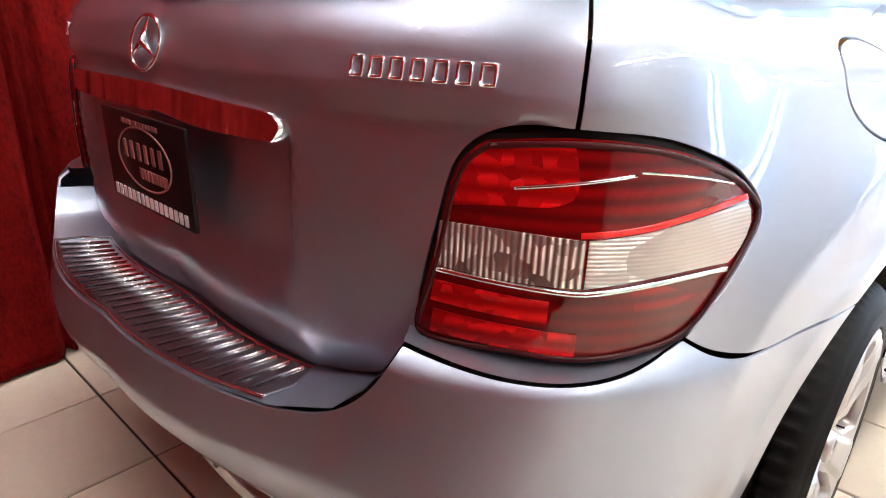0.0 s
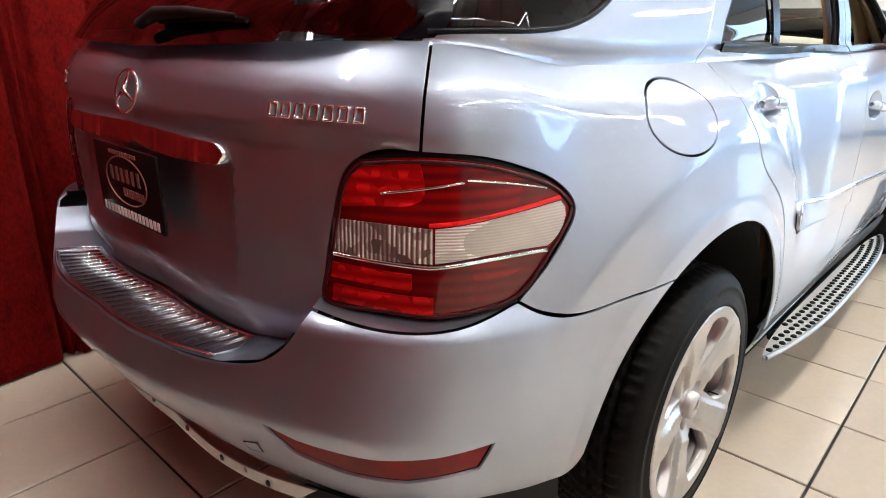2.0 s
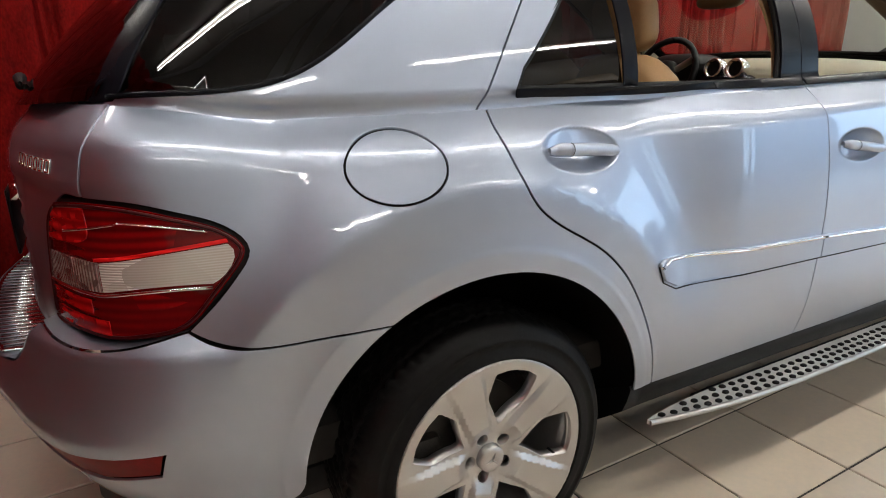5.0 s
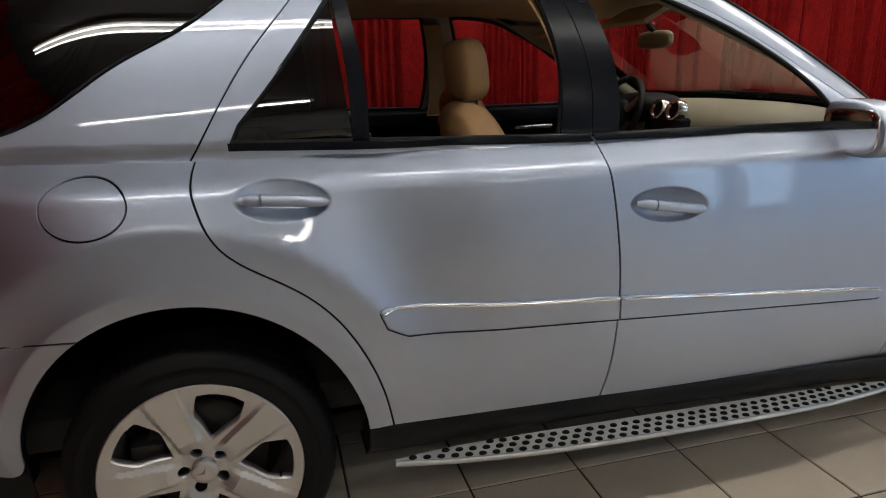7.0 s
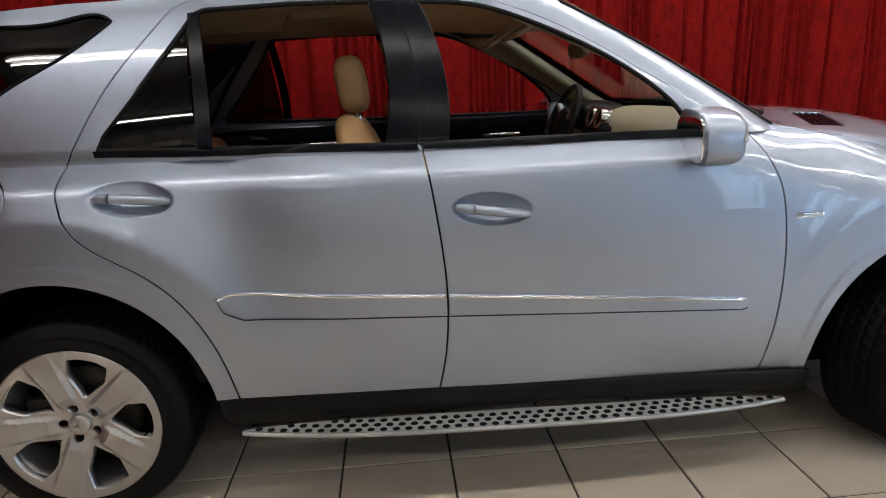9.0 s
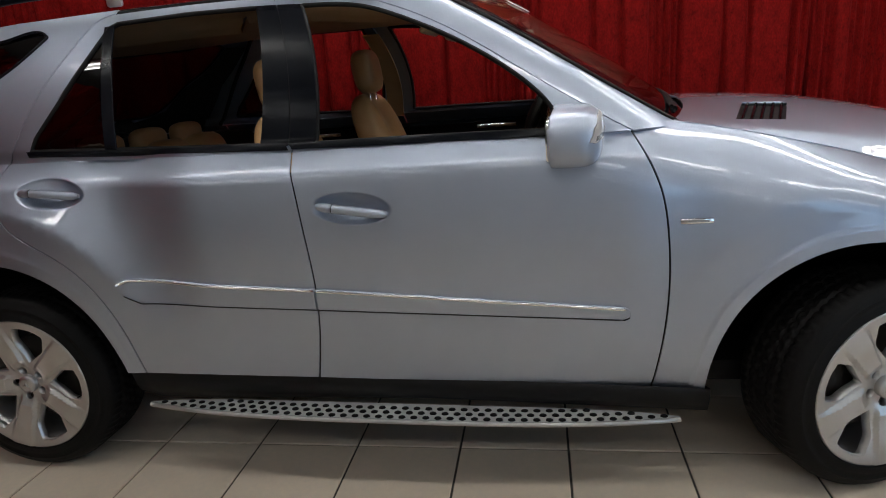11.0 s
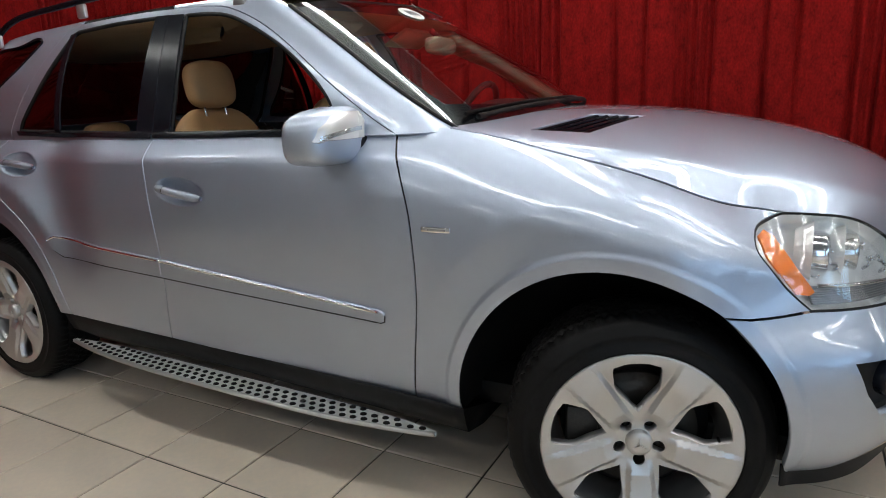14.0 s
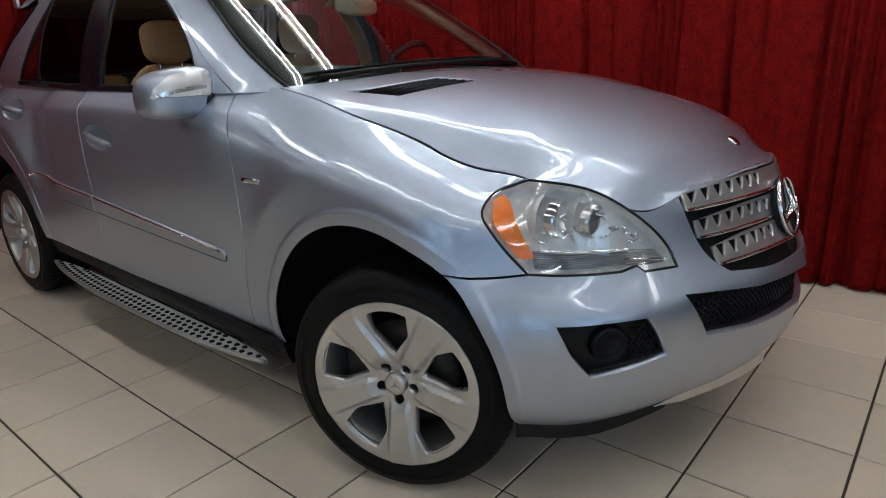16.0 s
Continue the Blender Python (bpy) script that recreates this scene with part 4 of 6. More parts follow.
GL_FT = line(U([(.659, 1.613), (.70, 1.606), (.728, 1.578), (.745, 1.525), (.757, 1.46), (.763, 1.38), (.7635, 1.32), (.760, 1.255), (.748, 1.178)]))
GL_BOT_F = line(U([(.748, 1.178), (.66, 1.182), (.582, 1.183)]), smooth=False)
CARGO = [line(U([(.160, 1.182), (.185, 1.198), (.212, 1.223), (.236, 1.257), (.253, 1.305), (.278, 1.39), (.316, 1.478), (.356, 1.588)])),
         line(U([(.356, 1.588), (.352, 1.597), (.302, 1.592), (.248, 1.584), (.160, 1.565)])), line(U([(.160, 1.565), (.160, 1.182)]))]
WS_EDGE = line(U([(.836, 1.165), (.822, 1.30), (.815, 1.45), (.806, 1.60)]))

rear_frame = ring(DOOR_R, DOOR_T[:i_b + 1], PILLAR, line(U([(.5615, 1.160), (.323, 1.160)])))
front_frame = ring(PILLAR, DOOR_T[i_b:], line(U([(.789, 1.160), (.5615, 1.160)])))
panel("rear_door_frame", house, rear_frame, PAINT, car, "silver-blue rear door window frame", holes=[ring(GL_R, GL_RT, GL_RB, GL_BOT_R)], step=.03, thick=.014)
panel("front_door_frame", house, front_frame, PAINT, car, "silver-blue front door window frame", holes=[ring(GL_FB, GL_FT, GL_BOT_F)], step=.03, thick=.014)
# black pillar covers and belt strips
panel("pillar_base", house, ring(line(U([(.550, 1.184), (.622, 1.617)])), line(U([(.622, 1.617), (.648, 1.614)])), line(U([(.648, 1.614), (.573, 1.182)])), line(U([(.573, 1.182), (.550, 1.184)]))), BLACK, car, lift=.005, step=.03, gap=0, thick=.002)
panel("pillar_cover", house, ring(line(U([(.541, 1.187), (.612, 1.619)])), line(U([(.612, 1.619), (.6338, 1.617)])), line(U([(.6338, 1.617), (.5612, 1.180)])), line(U([(.5612, 1.18), (.541, 1.187)]))), TRIMB, car, "black gloss door pillar cover", lift=.008, step=.03, gap=.0002)
panel("pillar_cover", house, ring(line(U([(.5622, 1.180), (.6346, 1.617)])), line(U([(.6346, 1.617), (.659, 1.613)])), line(U([(.659, 1.613), (.582, 1.183)])), line(U([(.582, 1.183), (.5622, 1.180)]))), TRIMB, car, "black gloss door pillar cover", lift=.008, step=.03, gap=.0002)
for a, b, za, zb in ((.344, .5605, 1.200, 1.178), (.5625, .752, 1.178, 1.171)):
    o = ring(line(U([(a, za + .008), ((a + b) / 2, (za + zb) / 2 + .011), (b, zb + .010)])), line(U([(b, zb + .010), (b, zb - .014), (a, za - .012), (a, za + .008)]), smooth=False))
    panel("belt_strip", house, o, TRIMB, car, "black window belt strip", lift=.010, step=.03)
# black seals round the openings
for a in (np.vstack([GL_R, GL_RT, GL_RB, GL_BOT_R]), np.vstack([GL_FB, GL_FT, GL_BOT_F])):
    o = ring(a)
    rim_ = np.array([house(u, v) for u, v in np.vstack([o, o[:1]])]) + np.array([0, .008, 0])
    for sg in (1, -1):
        put("window_seal", tube_mesh("window_seal", rim_ * (1, sg, 1), .0085, BLACK, 6), car)
# fixed panes and their bars
panel("quarter_pane", house, ring(GL_R, line(U([(.434, 1.598), (.428, 1.60), (.414, 1.20)]), smooth=False), line(U([(.414, 1.20), (.346, 1.205)]))), PRIVACY, car, "dark tinted fixed rear pane", gap=-.002, lift=-.008, thick=0, step=.06)
panel("window_bar", house, ring(line(U([(.413, 1.195), (.424, 1.40), (.429, 1.607)])), line(U([(.429, 1.607), (.442, 1.611)])), line(U([(.442, 1.611), (.436, 1.40), (.424, 1.195)])), line(U([(.424, 1.195), (.413, 1.195)]))), TRIMB, car, "black window divider bar", lift=.001, step=.05)
# wing pillar behind the rear door, with the cargo window
qp = ring(line(U([(.160, 1.160), (.323, 1.160)])), DOOR_R, line(U([(.436, 1.650), (.44, 1.668), (.30, 1.655), (.160, 1.62), (.160, 1.565)]), smooth=False), CARGO[1][::-1], CARGO[0][::-1], line(U([(.160, 1.182), (.160, 1.160)])))
# black tubes added behind the joints of the doors to keep the gaps dark
for c in (DOOR_R, DOOR_T):
    for sg in (1, -1):
        put("door_seal", tube_mesh("door_seal", (house(*c.T) + np.array([0, .022, 0])) * (1, sg, 1), .011, BLACK, 6), car)
panel("rear_pillar", house, qp, PAINT, car, "silver-blue rear roof pillar")
panel("cargo_window", house, ring(*CARGO), PRIVACY, car, "dark tinted rear side window", gap=-.006, lift=-.004, thick=0, step=.05)
for sg in (1, -1):
    rim_ = house(*np.vstack([CARGO[0], CARGO[1]]).T) * (1, sg, 1)
    put("window_seal", tube_mesh("window_seal", rim_, .006, TRIMB, 6), car)
# windscreen pillar
ap = ring(DOOR_T[i_b:], line(U([(.789, 1.160), (.836, 1.160)])), WS_EDGE, line(U([(.806, 1.60), (.80, 1.645), (.72, 1.672), (.637, 1.672), (.637, 1.652)]), smooth=False))
panel("windscreen_pillar", house, ap, PAINT, car, "silver-blue windscreen pillar")
for sg in (1, -1):
    put("windscreen_seal", tube_mesh("windscreen_seal", house(*WS_EDGE.T) * (1, sg, 1), .008, BLACK, 6), car)
ws = [WS_EDGE, line(U([(.806, 1.602), (.85, 1.624), (.90, 1.636), (1.0, 1.645)]))]
m2 = lambda c: np.array([(2 * UP - a, b) for a, b in c])
panel("windscreen", house, ring(ws[0], ws[1], m2(ws[1])[::-1], m2(ws[0])[::-1], line([(2 * UP - .836 * UP, 1.165), (UP, 1.13), (.836 * UP, 1.165)])), WINDSHIELD, car, "clear laminated windscreen with a faint green tint", sides=1, thick=0, gap=-.004, lift=-.004, step=.05)
for q in (WS_EDGE, m2(WS_EDGE)):
    step_in = .022 * UP * (1 if q[0][0] < UP else -1)
    band = ring(q, (q + (step_in, 0))[::-1])
    put("frit", sheet_mesh("frit", house, band, TRIMB, lift=-.007, thick=0, gap=0, step=.04), car, "black printed edge of the windscreen")
low = line([(.80 * UP, 1.168), (.90 * UP, 1.15), (UP, 1.135), (1.10 * UP, 1.15), (1.2 * UP, 1.168)])
put("frit", sheet_mesh("frit", house, ring(low, (low + (0, .085))[::-1]), TRIMB, lift=-.007, thick=0, gap=0, step=.04), car, "black printed edge of the windscreen")
oval = lambda a, b: np.array([(UP * .955 + a * math.cos(t), 1.592 + b * math.sin(t)) for t in np.linspace(0, math.tau, 28, endpoint=False)])
decal = put("sticker", sheet_mesh("sticker", house, oval(.095, .026), WHITEPRINT, lift=.001, thick=.0008, gap=0, step=.03), car, "white oval sticker at the windscreen's top")
for a in (-.045, -.020, .006, .034):
    bar = ring(line([(UP * .955 + a, 1.582), (UP * .955 + a + .014, 1.582), (UP * .955 + a + .014, 1.602), (UP * .955 + a, 1.602), (UP * .955 + a, 1.582)], smooth=False))
    put("print", sheet_mesh("print", house, bar, DARKPRINT, lift=.003, thick=.0006, gap=0, step=.02), decal)
rg = [line(U([(0, 1.150), (.08, 1.156), (.155, 1.172)])), line(U([(.155, 1.172), (.155, 1.55)])), line(U([(.155, 1.55), (.08, 1.585), (0, 1.59)]))]
neg = lambda c: np.array([(-a, b) for a, b in c])
panel("rear_window", house, ring(rg[0], rg[1], rg[2], neg(rg[2])[::-1], neg(rg[1])[::-1], neg(rg[0])[::-1]), PRIVACY, car, "dark tinted tailgate window", sides=1, thick=0, step=.05)
# black strips over the rear corners, between the two windows
panel("corner_trim", house, ring(line(U([(.152, 1.172), (.152, 1.56)])), line(U([(.152, 1.56), (.164, 1.57)])), line(U([(.164, 1.57), (.164, 1.172)])), line(U([(.164, 1.172), (.152, 1.172)]))), TRIMB, car, "black gloss strip at the rear corner", lift=.002, gap=0, step=.05)
# roof
qs_, fs_ = np.linspace(0, 2 * UP, 160, endpoint=False), np.linspace(1, 0, 16)
zr = np.interp(np.where(qs_ > UP, 2 * UP - qs_, qs_), [0, .155 * UP, .30 * UP, .44 * UP, .64 * UP, .72 * UP, .80 * UP, .87 * UP, UP], [1.59, 1.60, 1.65, 1.664, 1.668, 1.668, 1.642, 1.634, 1.643])
rim0 = house(qs_, zr)
v, f = [], []
for i, k in enumerate(fs_):
    c = rim0 * 1.0
    c[:, 0] = .65 + (rim0[:, 0] - .65) * k
    c[:, 1] = rim0[:, 1] * k
    c[:, 2] = rim0[:, 2] * k ** .3 + (1 - k ** .3) * 1.70 + .05 * (1 - k * k)
    v += [*c]
n = len(qs_)
f = [(i * n + j, i * n + (j + 1) % n, (i + 1) * n + (j + 1) % n, (i + 1) * n + j) for i in range(15) for j in range(n)]
put("roof", mesh_of("roof", v, f, PAINT), car, "silver-blue roof panel")
for sg in (-1, 1):
    pts = line([(-.30, sg * .60, 1.655), (-.18, sg * .61, 1.70), (.2, sg * .62, 1.742), (.75, sg * .625, 1.757), (1.2, sg * .61, 1.735), (1.42, sg * .60, 1.70), (1.48, sg * .595, 1.675)], step=.06)
    rail = put("roof_rail", tube_mesh("roof_rail", pts, .014, TRIMB, 8), car, "black roof rail on silver feet")
    for x, z in ((.45, 1.75), (-.25, 1.675), (1.40, 1.705)):
        bm = bmesh.new()
        box(bm, (x - .03, sg * .62 - .010, z - .070), (x + .03, sg * .62 + .010, z - .008), .009)
        part("foot", bm, ALLOY, rail)


# wheels
def wheel(x, side, phase, steer=0.0):
    root = put("wheel", None, car, "five-spoke silver alloy wheel with a black tyre")
    # tyre: outer face towards -y before it is turned
    R, hw = .354, .128
    prof = [(.240, -hw + .016), (.258, -hw + .004), (.2635, -hw - .001), (.267, -hw - .003), (.269, -hw - .001), (.285, -hw - .003), (.287, -hw - .001), (.305, -hw - .001), (.309, -hw - .003), (.313, -hw + .001), (.326, -hw + .006), (.337, -hw + .014), (.346, -hw + .026), (.351, -hw + .040)]
    tread = []
    for c in np.linspace(-hw + .046, hw - .046, 33):
        groove = min(abs(c - g) for g in (-.058, -.020, .020, .058)) < .0042
        tread.append((R - (.008 if groove else 0) - 1.2 * (c / hw) ** 4 * .004, c))
    lip_n = len(prof)
    prof = prof + tread + [(r, -h) for r, h in prof[::-1]]
    turns = 216
    v, f = revolve(prof, turns)
    k = len(prof)
    # sipes across the shoulder blocks and, staggered, across the ribs
    for i in range(turns):
        for j in range(lip_n - 1, k - lip_n + 1):
            shoulder = j < lip_n + 5 or j > k - lip_n - 6
            if i % 3 == 0 if shoulder else (i + j // 3) % 4 == 0:
                v[i * k + j] *= ((R - .008) / R, 1, (R - .008) / R)
    put("tyre", mesh_of("tyre", v, f, RUBBER), root, "black road tyre with a blocked tread")
    # rim barrel
    bar = [(.261, -.112), (.2625, -.122), (.2615, -.1265), (.258, -.127), (.243, -.112), (.232, -.08), (.220, -.03), (.214, .08), (.24, .105)]
    v, f = revolve(bar, 96)
    rim = put("rim", mesh_of("rim", v, f, ALLOY), root, "silver-painted alloy rim")

    def face(u, w):
        """The spoked face, bulging, with ridged spokes."""
        u, w = np.asarray(u, float), np.asarray(w, float)
        r, t = np.hypot(u, w), np.arctan2(w, u)
        d = (t + math.pi / 2 + math.pi / 5) % (2 * math.pi / 5) - math.pi / 5
        lat = np.abs(r * np.sin(d))
        wid = .021 + .016 * np.clip((r - .07) / .17, 0, 1)
        ridge = .013 * np.clip((wid + .013 - lat) / .013, 0, 1) * np.clip((r - .060) / .035, 0, 1) * (1 - .80 * sstep(.17, .25, r))
        dish = -.134 + .024 * sstep(.262, .10, r) + .006 * sstep(.10, .05, r) + .006 * np.clip((r - .2575) / .0045, 0, 1) ** 2
        return np.stack([u, dish - ridge + .004, w], -1)

    out = [(.2618 * math.cos(t), .2618 * math.sin(t)) for t in np.linspace(0, 2 * math.pi, 140, endpoint=False)]
    holes = []
    for i in range(5):
        c = -math.pi / 2 + math.pi / 5 + i * 2 * math.pi / 5
        # rounded window: a point at the hub, wide at the rim, one corner clipped
        pol = [(.085, 0), (.094, .07), (.12, .205), (.150, .315), (.163, .342), (.176, .338), (.222, .282), (.230, .262), (.2345, .13), (.235, .05)]
        pol = pol + [(r, -a) for r, a in pol[:0:-1]] + [pol[0]]
        h = line([(r * math.cos(c + a), r * math.sin(c + a)) for r, a in pol], step=.008, smooth=False)
        holes.append(ring(h))
    bolts = []
    for i in range(5):
        c = -math.pi / 2 + i * 2 * math.pi / 5
        bolts.append(np.array([(.053 * math.cos(c) + .0165 * math.cos(t), .053 * math.sin(c) + .0165 * math.sin(t)) for t in np.linspace(0, 2 * math.pi, 14, endpoint=False)]))
    sp = put("spokes", sheet_mesh("spokes", face, np.array(out), ALLOY, holes=holes + bolts, step=.0052, thick=.032, gap=0), rim)
    # bolts coloured black to put the shade of their deep holes into them
    for i in range(5):
        c = -math.pi / 2 + i * 2 * math.pi / 5
        v, f = revolve([(.0001, -.078), (.006, -.080), (.0085, -.078), (.0100, -.06), (.016, -.04)], 10)
        put("wheel_bolt", mesh_of("wheel_bolt", v + (.053 * math.cos(c), 0, .053 * math.sin(c)), f, BLACK), rim)
    v, f = revolve([(.0001, -.1205), (.020, -.122), (.031, -.1195), (.0345, -.1145), (.0355, -.096)], 40)
    put("hub_cap", mesh_of("hub_cap", v, f, ALLOY), rim, "round silver hub cap with a plain emblem")
    for i in range(3):
        a = math.pi / 2 + i * 2 * math.pi / 3
        put("emblem_ray", tube_mesh("emblem_ray", [(0, -.122, 0), (.009 * math.cos(a), -.123, .009 * math.sin(a)), (.020 * math.cos(a), -.122, .020 * math.sin(a))], .0022, ALLOY, 6, taper=(1.4, 1, .4)), rim)
    # brake behind the spokes
    v, f = revolve([(.05, -.02), (.05, -.03), (.165, -.03), (.165, -.004), (.05, -.004)], 48, closed=True)
    put("brake_disc", mesh_of("brake_disc", v, f, DARKMETAL), root, "grey iron brake disc")
    bm = bmesh.new()
    box(bm, (-.19, -.055, -.07), (-.10, .03, .07), .015)
    part("brake_caliper", bm, DARKMETAL, root)
    v, f = revolve([(.0001, .012), (.20, .012), (.205, .03), (.0001, .03)], 40)
    put("hub_backing", mesh_of("hub_backing", v, f, BLACK), root)
    put("valve", tube_mesh("valve", [(.204, -.085, .0), (.203, -.098, 0), (.202, -.112, 0)], .004, BLACK, 6), rim)
    turn = pose(x, -.818 * side, .354, 0, 0, steer + (0 if side > 0 else 180))
    root.matrix_basis = turn
    for o in root.children:
        if o.name.startswith(("rim",)):
            o.matrix_basis = pose(0, 0, 0, 0, phase, 0)
    return root


wheel(-.008, 1, 17)
wheel(2.918, 1, -3, 19)
wheel(-.008, -1, 20)
wheel(2.918, -1, 33, 19)
# wheel wells and underside
for x, a in ((HUB_R, .462), (2.885, .475)):
    for sg in (-1, 1):
        n, v, f = 40, [], []
        for i in range(n + 1):
            t = radians(-6 + 192 * i / n)
            wx, wz = x + a * math.cos(t), HUB_Z + a * math.sin(t)
            wy = min(.925, -float(body(s_at(body, wx, max(wz, .3), BASE_LEN), max(wz, .3))[1]) - .03)
            v += [(wx, sg * wy, wz), (x + (a + .01) * math.cos(t), sg * .55, HUB_Z + (a + .01) * math.sin(t))]
        f = [(2 * i, 2 * i + 1, 2 * i + 3, 2 * i + 2) for i in range(n)]
        c0 = len(v)
        v.append((x, sg * .55, HUB_Z + .1))
        f += [(2 * i + 1, c0, 2 * i + 3) for i in range(n)]
        put("wheel_well", mesh_of("wheel_well", v, f, BLACK), car, "black plastic wheel arch liner")
bm = bmesh.new()
box(bm, (-.80, -.74, .27), (3.35, .74, .36), .03)
part("underbody", bm, BLACK, car)


# ---------------- fittings ----------------
def normal_at(fn, u, v):
    h = 1e-4
    n = np.cross(fn(u + h, v) - fn(u - h, v), fn(u, v + h) - fn(u, v - h))
    return n / np.linalg.norm(n)


def on(fn, u, v, lift=0.0):
    return fn(u, v) + normal_at(fn, u, v) * lift


def frame_on(fn, u, v, lift=0.0):
    """A pose on a surface: x along u, y up the surface, z outwards."""
    n = Vector(normal_at(fn, u, v))
    t = Vector(fn(u + 1e-3, v) - fn(u - 1e-3, v)).normalized()
    w = n.cross(t)
    return Matrix.Translation(Vector(on(fn, u, v, lift))) @ Matrix((t, w, n)).transposed().to_4x4()


def emblem(fn, u, v, r, parent, lift=.004):
    """A chrome ring with three rays."""
    m = frame_on(fn, u, v, lift)
    pts = [(r * math.cos(t), r * math.sin(t), 0) for t in np.linspace(0, 2 * math.pi, 49)]
    ob = put("emblem", tube_mesh("emblem", pts, r * .075, CHROME, 8), parent, "round chrome emblem", m)
    for i in range(3):
        a = math.pi / 2 + i * 2 * math.pi / 3
        q = [(0, 0, r * .10), (r * .4 * math.cos(a), r * .4 * math.sin(a), r * .07), (r * .96 * math.cos(a), r * .96 * math.sin(a), 0)]
        put("ray", tube_mesh("ray", q, r * .11, CHROME, 6, taper=(1.5, 1, .35)), ob)
    return ob


# tail: emblem, badges, grip bar, plate, wiper
emblem(tail, -.012, 1.058, .044, car, .007)


def badge(fn, u0, u1, v0, v1, count, parent=car, w=.7, dv=0.0):
    root = put("badge", None, parent, "raised chrome badge")
    step = (u1 - u0) / count
    hw, hh = step * w / 2, (v1 - v0) / 2
    for i in range(count):
        put_m = frame_on(fn, u0 + (i + .5) * step, (v0 + v1) / 2 + dv * (i + .5) / count, .001)
        loop = [(-hw, -hh, 0), (hw, -hh, 0), (hw, hh, 0), (-hw, hh, 0), (-hw, -hh, 0)]
        put("bar", tube_mesh("bar", line(loop, .006, smooth=False), .0026, CHROME, 6), root, m=put_m)
    return root


badge(tail, .486, .668, 1.047, 1.069, 7, w=.6)
badge(tail, -.58, -.49, 1.049, 1.071, 3, w=.6)
grip = ring(line([(-.366, .950), (-.2, .949), (0, .949), (.2, .949), (.366, .952)]), line([(.366, .952), (.378, .968), (.372, .984), (.352, .990)]), line([(.352, .990), (.2, .994), (0, .996), (-.2, .994), (-.352, .990)]), line([(-.352, .990), (-.372, .984), (-.378, .968), (-.366, .950)]))
panel("grip_bar", body, grip, CHROME, car, "chrome grip bar mirroring the red curtain", sides=1, lift=.010, thick=.02, step=.02, gap=0)
np_root = put("dealer_plate", None, car, "black dealer plate with grey oval and white lettering bars")
bm = bmesh.new()
box(bm, (-.158, -.082, 0), (.158, .082, .008), .004)
pm = Matrix.Translation((-.912, -.012, .917)) @ Matrix(((0, 0, -1), (-1, 0, 0), (0, 1, 0))).to_4x4()
PLATE = surface("plate_black", (.006, .006, .007), .35, var=.2, spec=.2)
INK = surface("plate_grey_print", (.30, .12, .11), .5, var=.1)
WHITE = surface("white_print", (.80, .80, .80), .5, var=.05)
part("plate", bm, PLATE, np_root, m=pm)
oval = [(.10 * math.cos(t), .008 + .052 * math.sin(t), .0085) for t in np.linspace(0, 2 * math.pi, 49)]
put("oval", tube_mesh("oval", oval, .0018, INK, 6), np_root, m=pm)


def bars(root, m, x0, x1, y0, y1, count, material, z=.008, w=.72):
    step = (x1 - x0) / count
    for i in range(count):
        bm = bmesh.new()
        box(bm, (x0 + i * step, y0, z), (x0 + (i + w) * step, y1, z + .0015))
        part("print_bar", bm, material, root, m=m, smooth=False)


bars(np_root, pm, -.075, .085, .004, .034, 6, INK, w=.45)
bars(np_root, pm, -.02, .085, -.026, -.008, 9, INK)
bars(np_root, pm, -.140, .145, -.075, -.056, 16, WHITE, w=.6)
bars(np_root, pm, -.07, .07, .062, .070, 11, INK)
wp = put("rear_wiper", tube_mesh("rear_wiper", [house(0.02, 1.195) + (-.03, 0, 0), house(.10, 1.215) + (-.034, 0, 0), house(.24, 1.215) + (-.03, 0, 0), house(.43, 1.205) + (-.02, 0, 0)], .012, BLACK, 10, taper=(.9, 1.15, .9, .35)), car, "black rear wiper")
put("blade", tube_mesh("blade", [house(0.08, 1.20) + (-.010, 0, 0), house(.3, 1.203) + (-.008, 0, 0), house(.45, 1.198) + (-.008, 0, 0)], .006, RUBBER, 6), wp)

# flank: handles, rub strips, badge
for (cs, cz, a, b), (u0, v0), (u1, v1) in ((SCOOPS[0], (1.716, 1.074), (1.928, 1.056)), (SCOOPS[1], (2.776, 1.0), (3.0, .966))):
    for sg in (1, -1):
        k = np.linspace(0, 1, 14)
        pts = np.array([on(body, u0 + (u1 - u0) * t, v0 + (v1 - v0) * t, .004 + .012 * math.sin(math.pi * t) ** .6) for t in k]) * (1, sg, 1)
        h = put("door_handle", tube_mesh("door_handle", pts, .0145, PAINT, 12, taper=np.clip(.55 + .75 * np.sin(math.pi * k) ** .5, .5, 1.05)), car, "silver-blue door handle over a scoop")
        q = np.array([on(body, u0 + (u1 - u0) * t, v0 + (v1 - v0) * t, .005 + .012 * math.sin(math.pi * t) ** .6) for t in np.linspace(.03, .24, 6)]) * (1, sg, 1)
        put("lock_cap", tube_mesh("lock_cap", q, .0150, PAINT, 12, taper=(.55, .85, 1, 1.03, 1.03, 1.0)), h)
        q = np.array([on(body, u0 + (u1 - u0) * t, v0 + (v1 - v0) * t, .005 + .012 * math.sin(math.pi * t) ** .6) for t in (.243, .247, .251)]) * (1, sg, 1)
        put("joint", tube_mesh("joint", q, .0155, BLACK, 12), h)
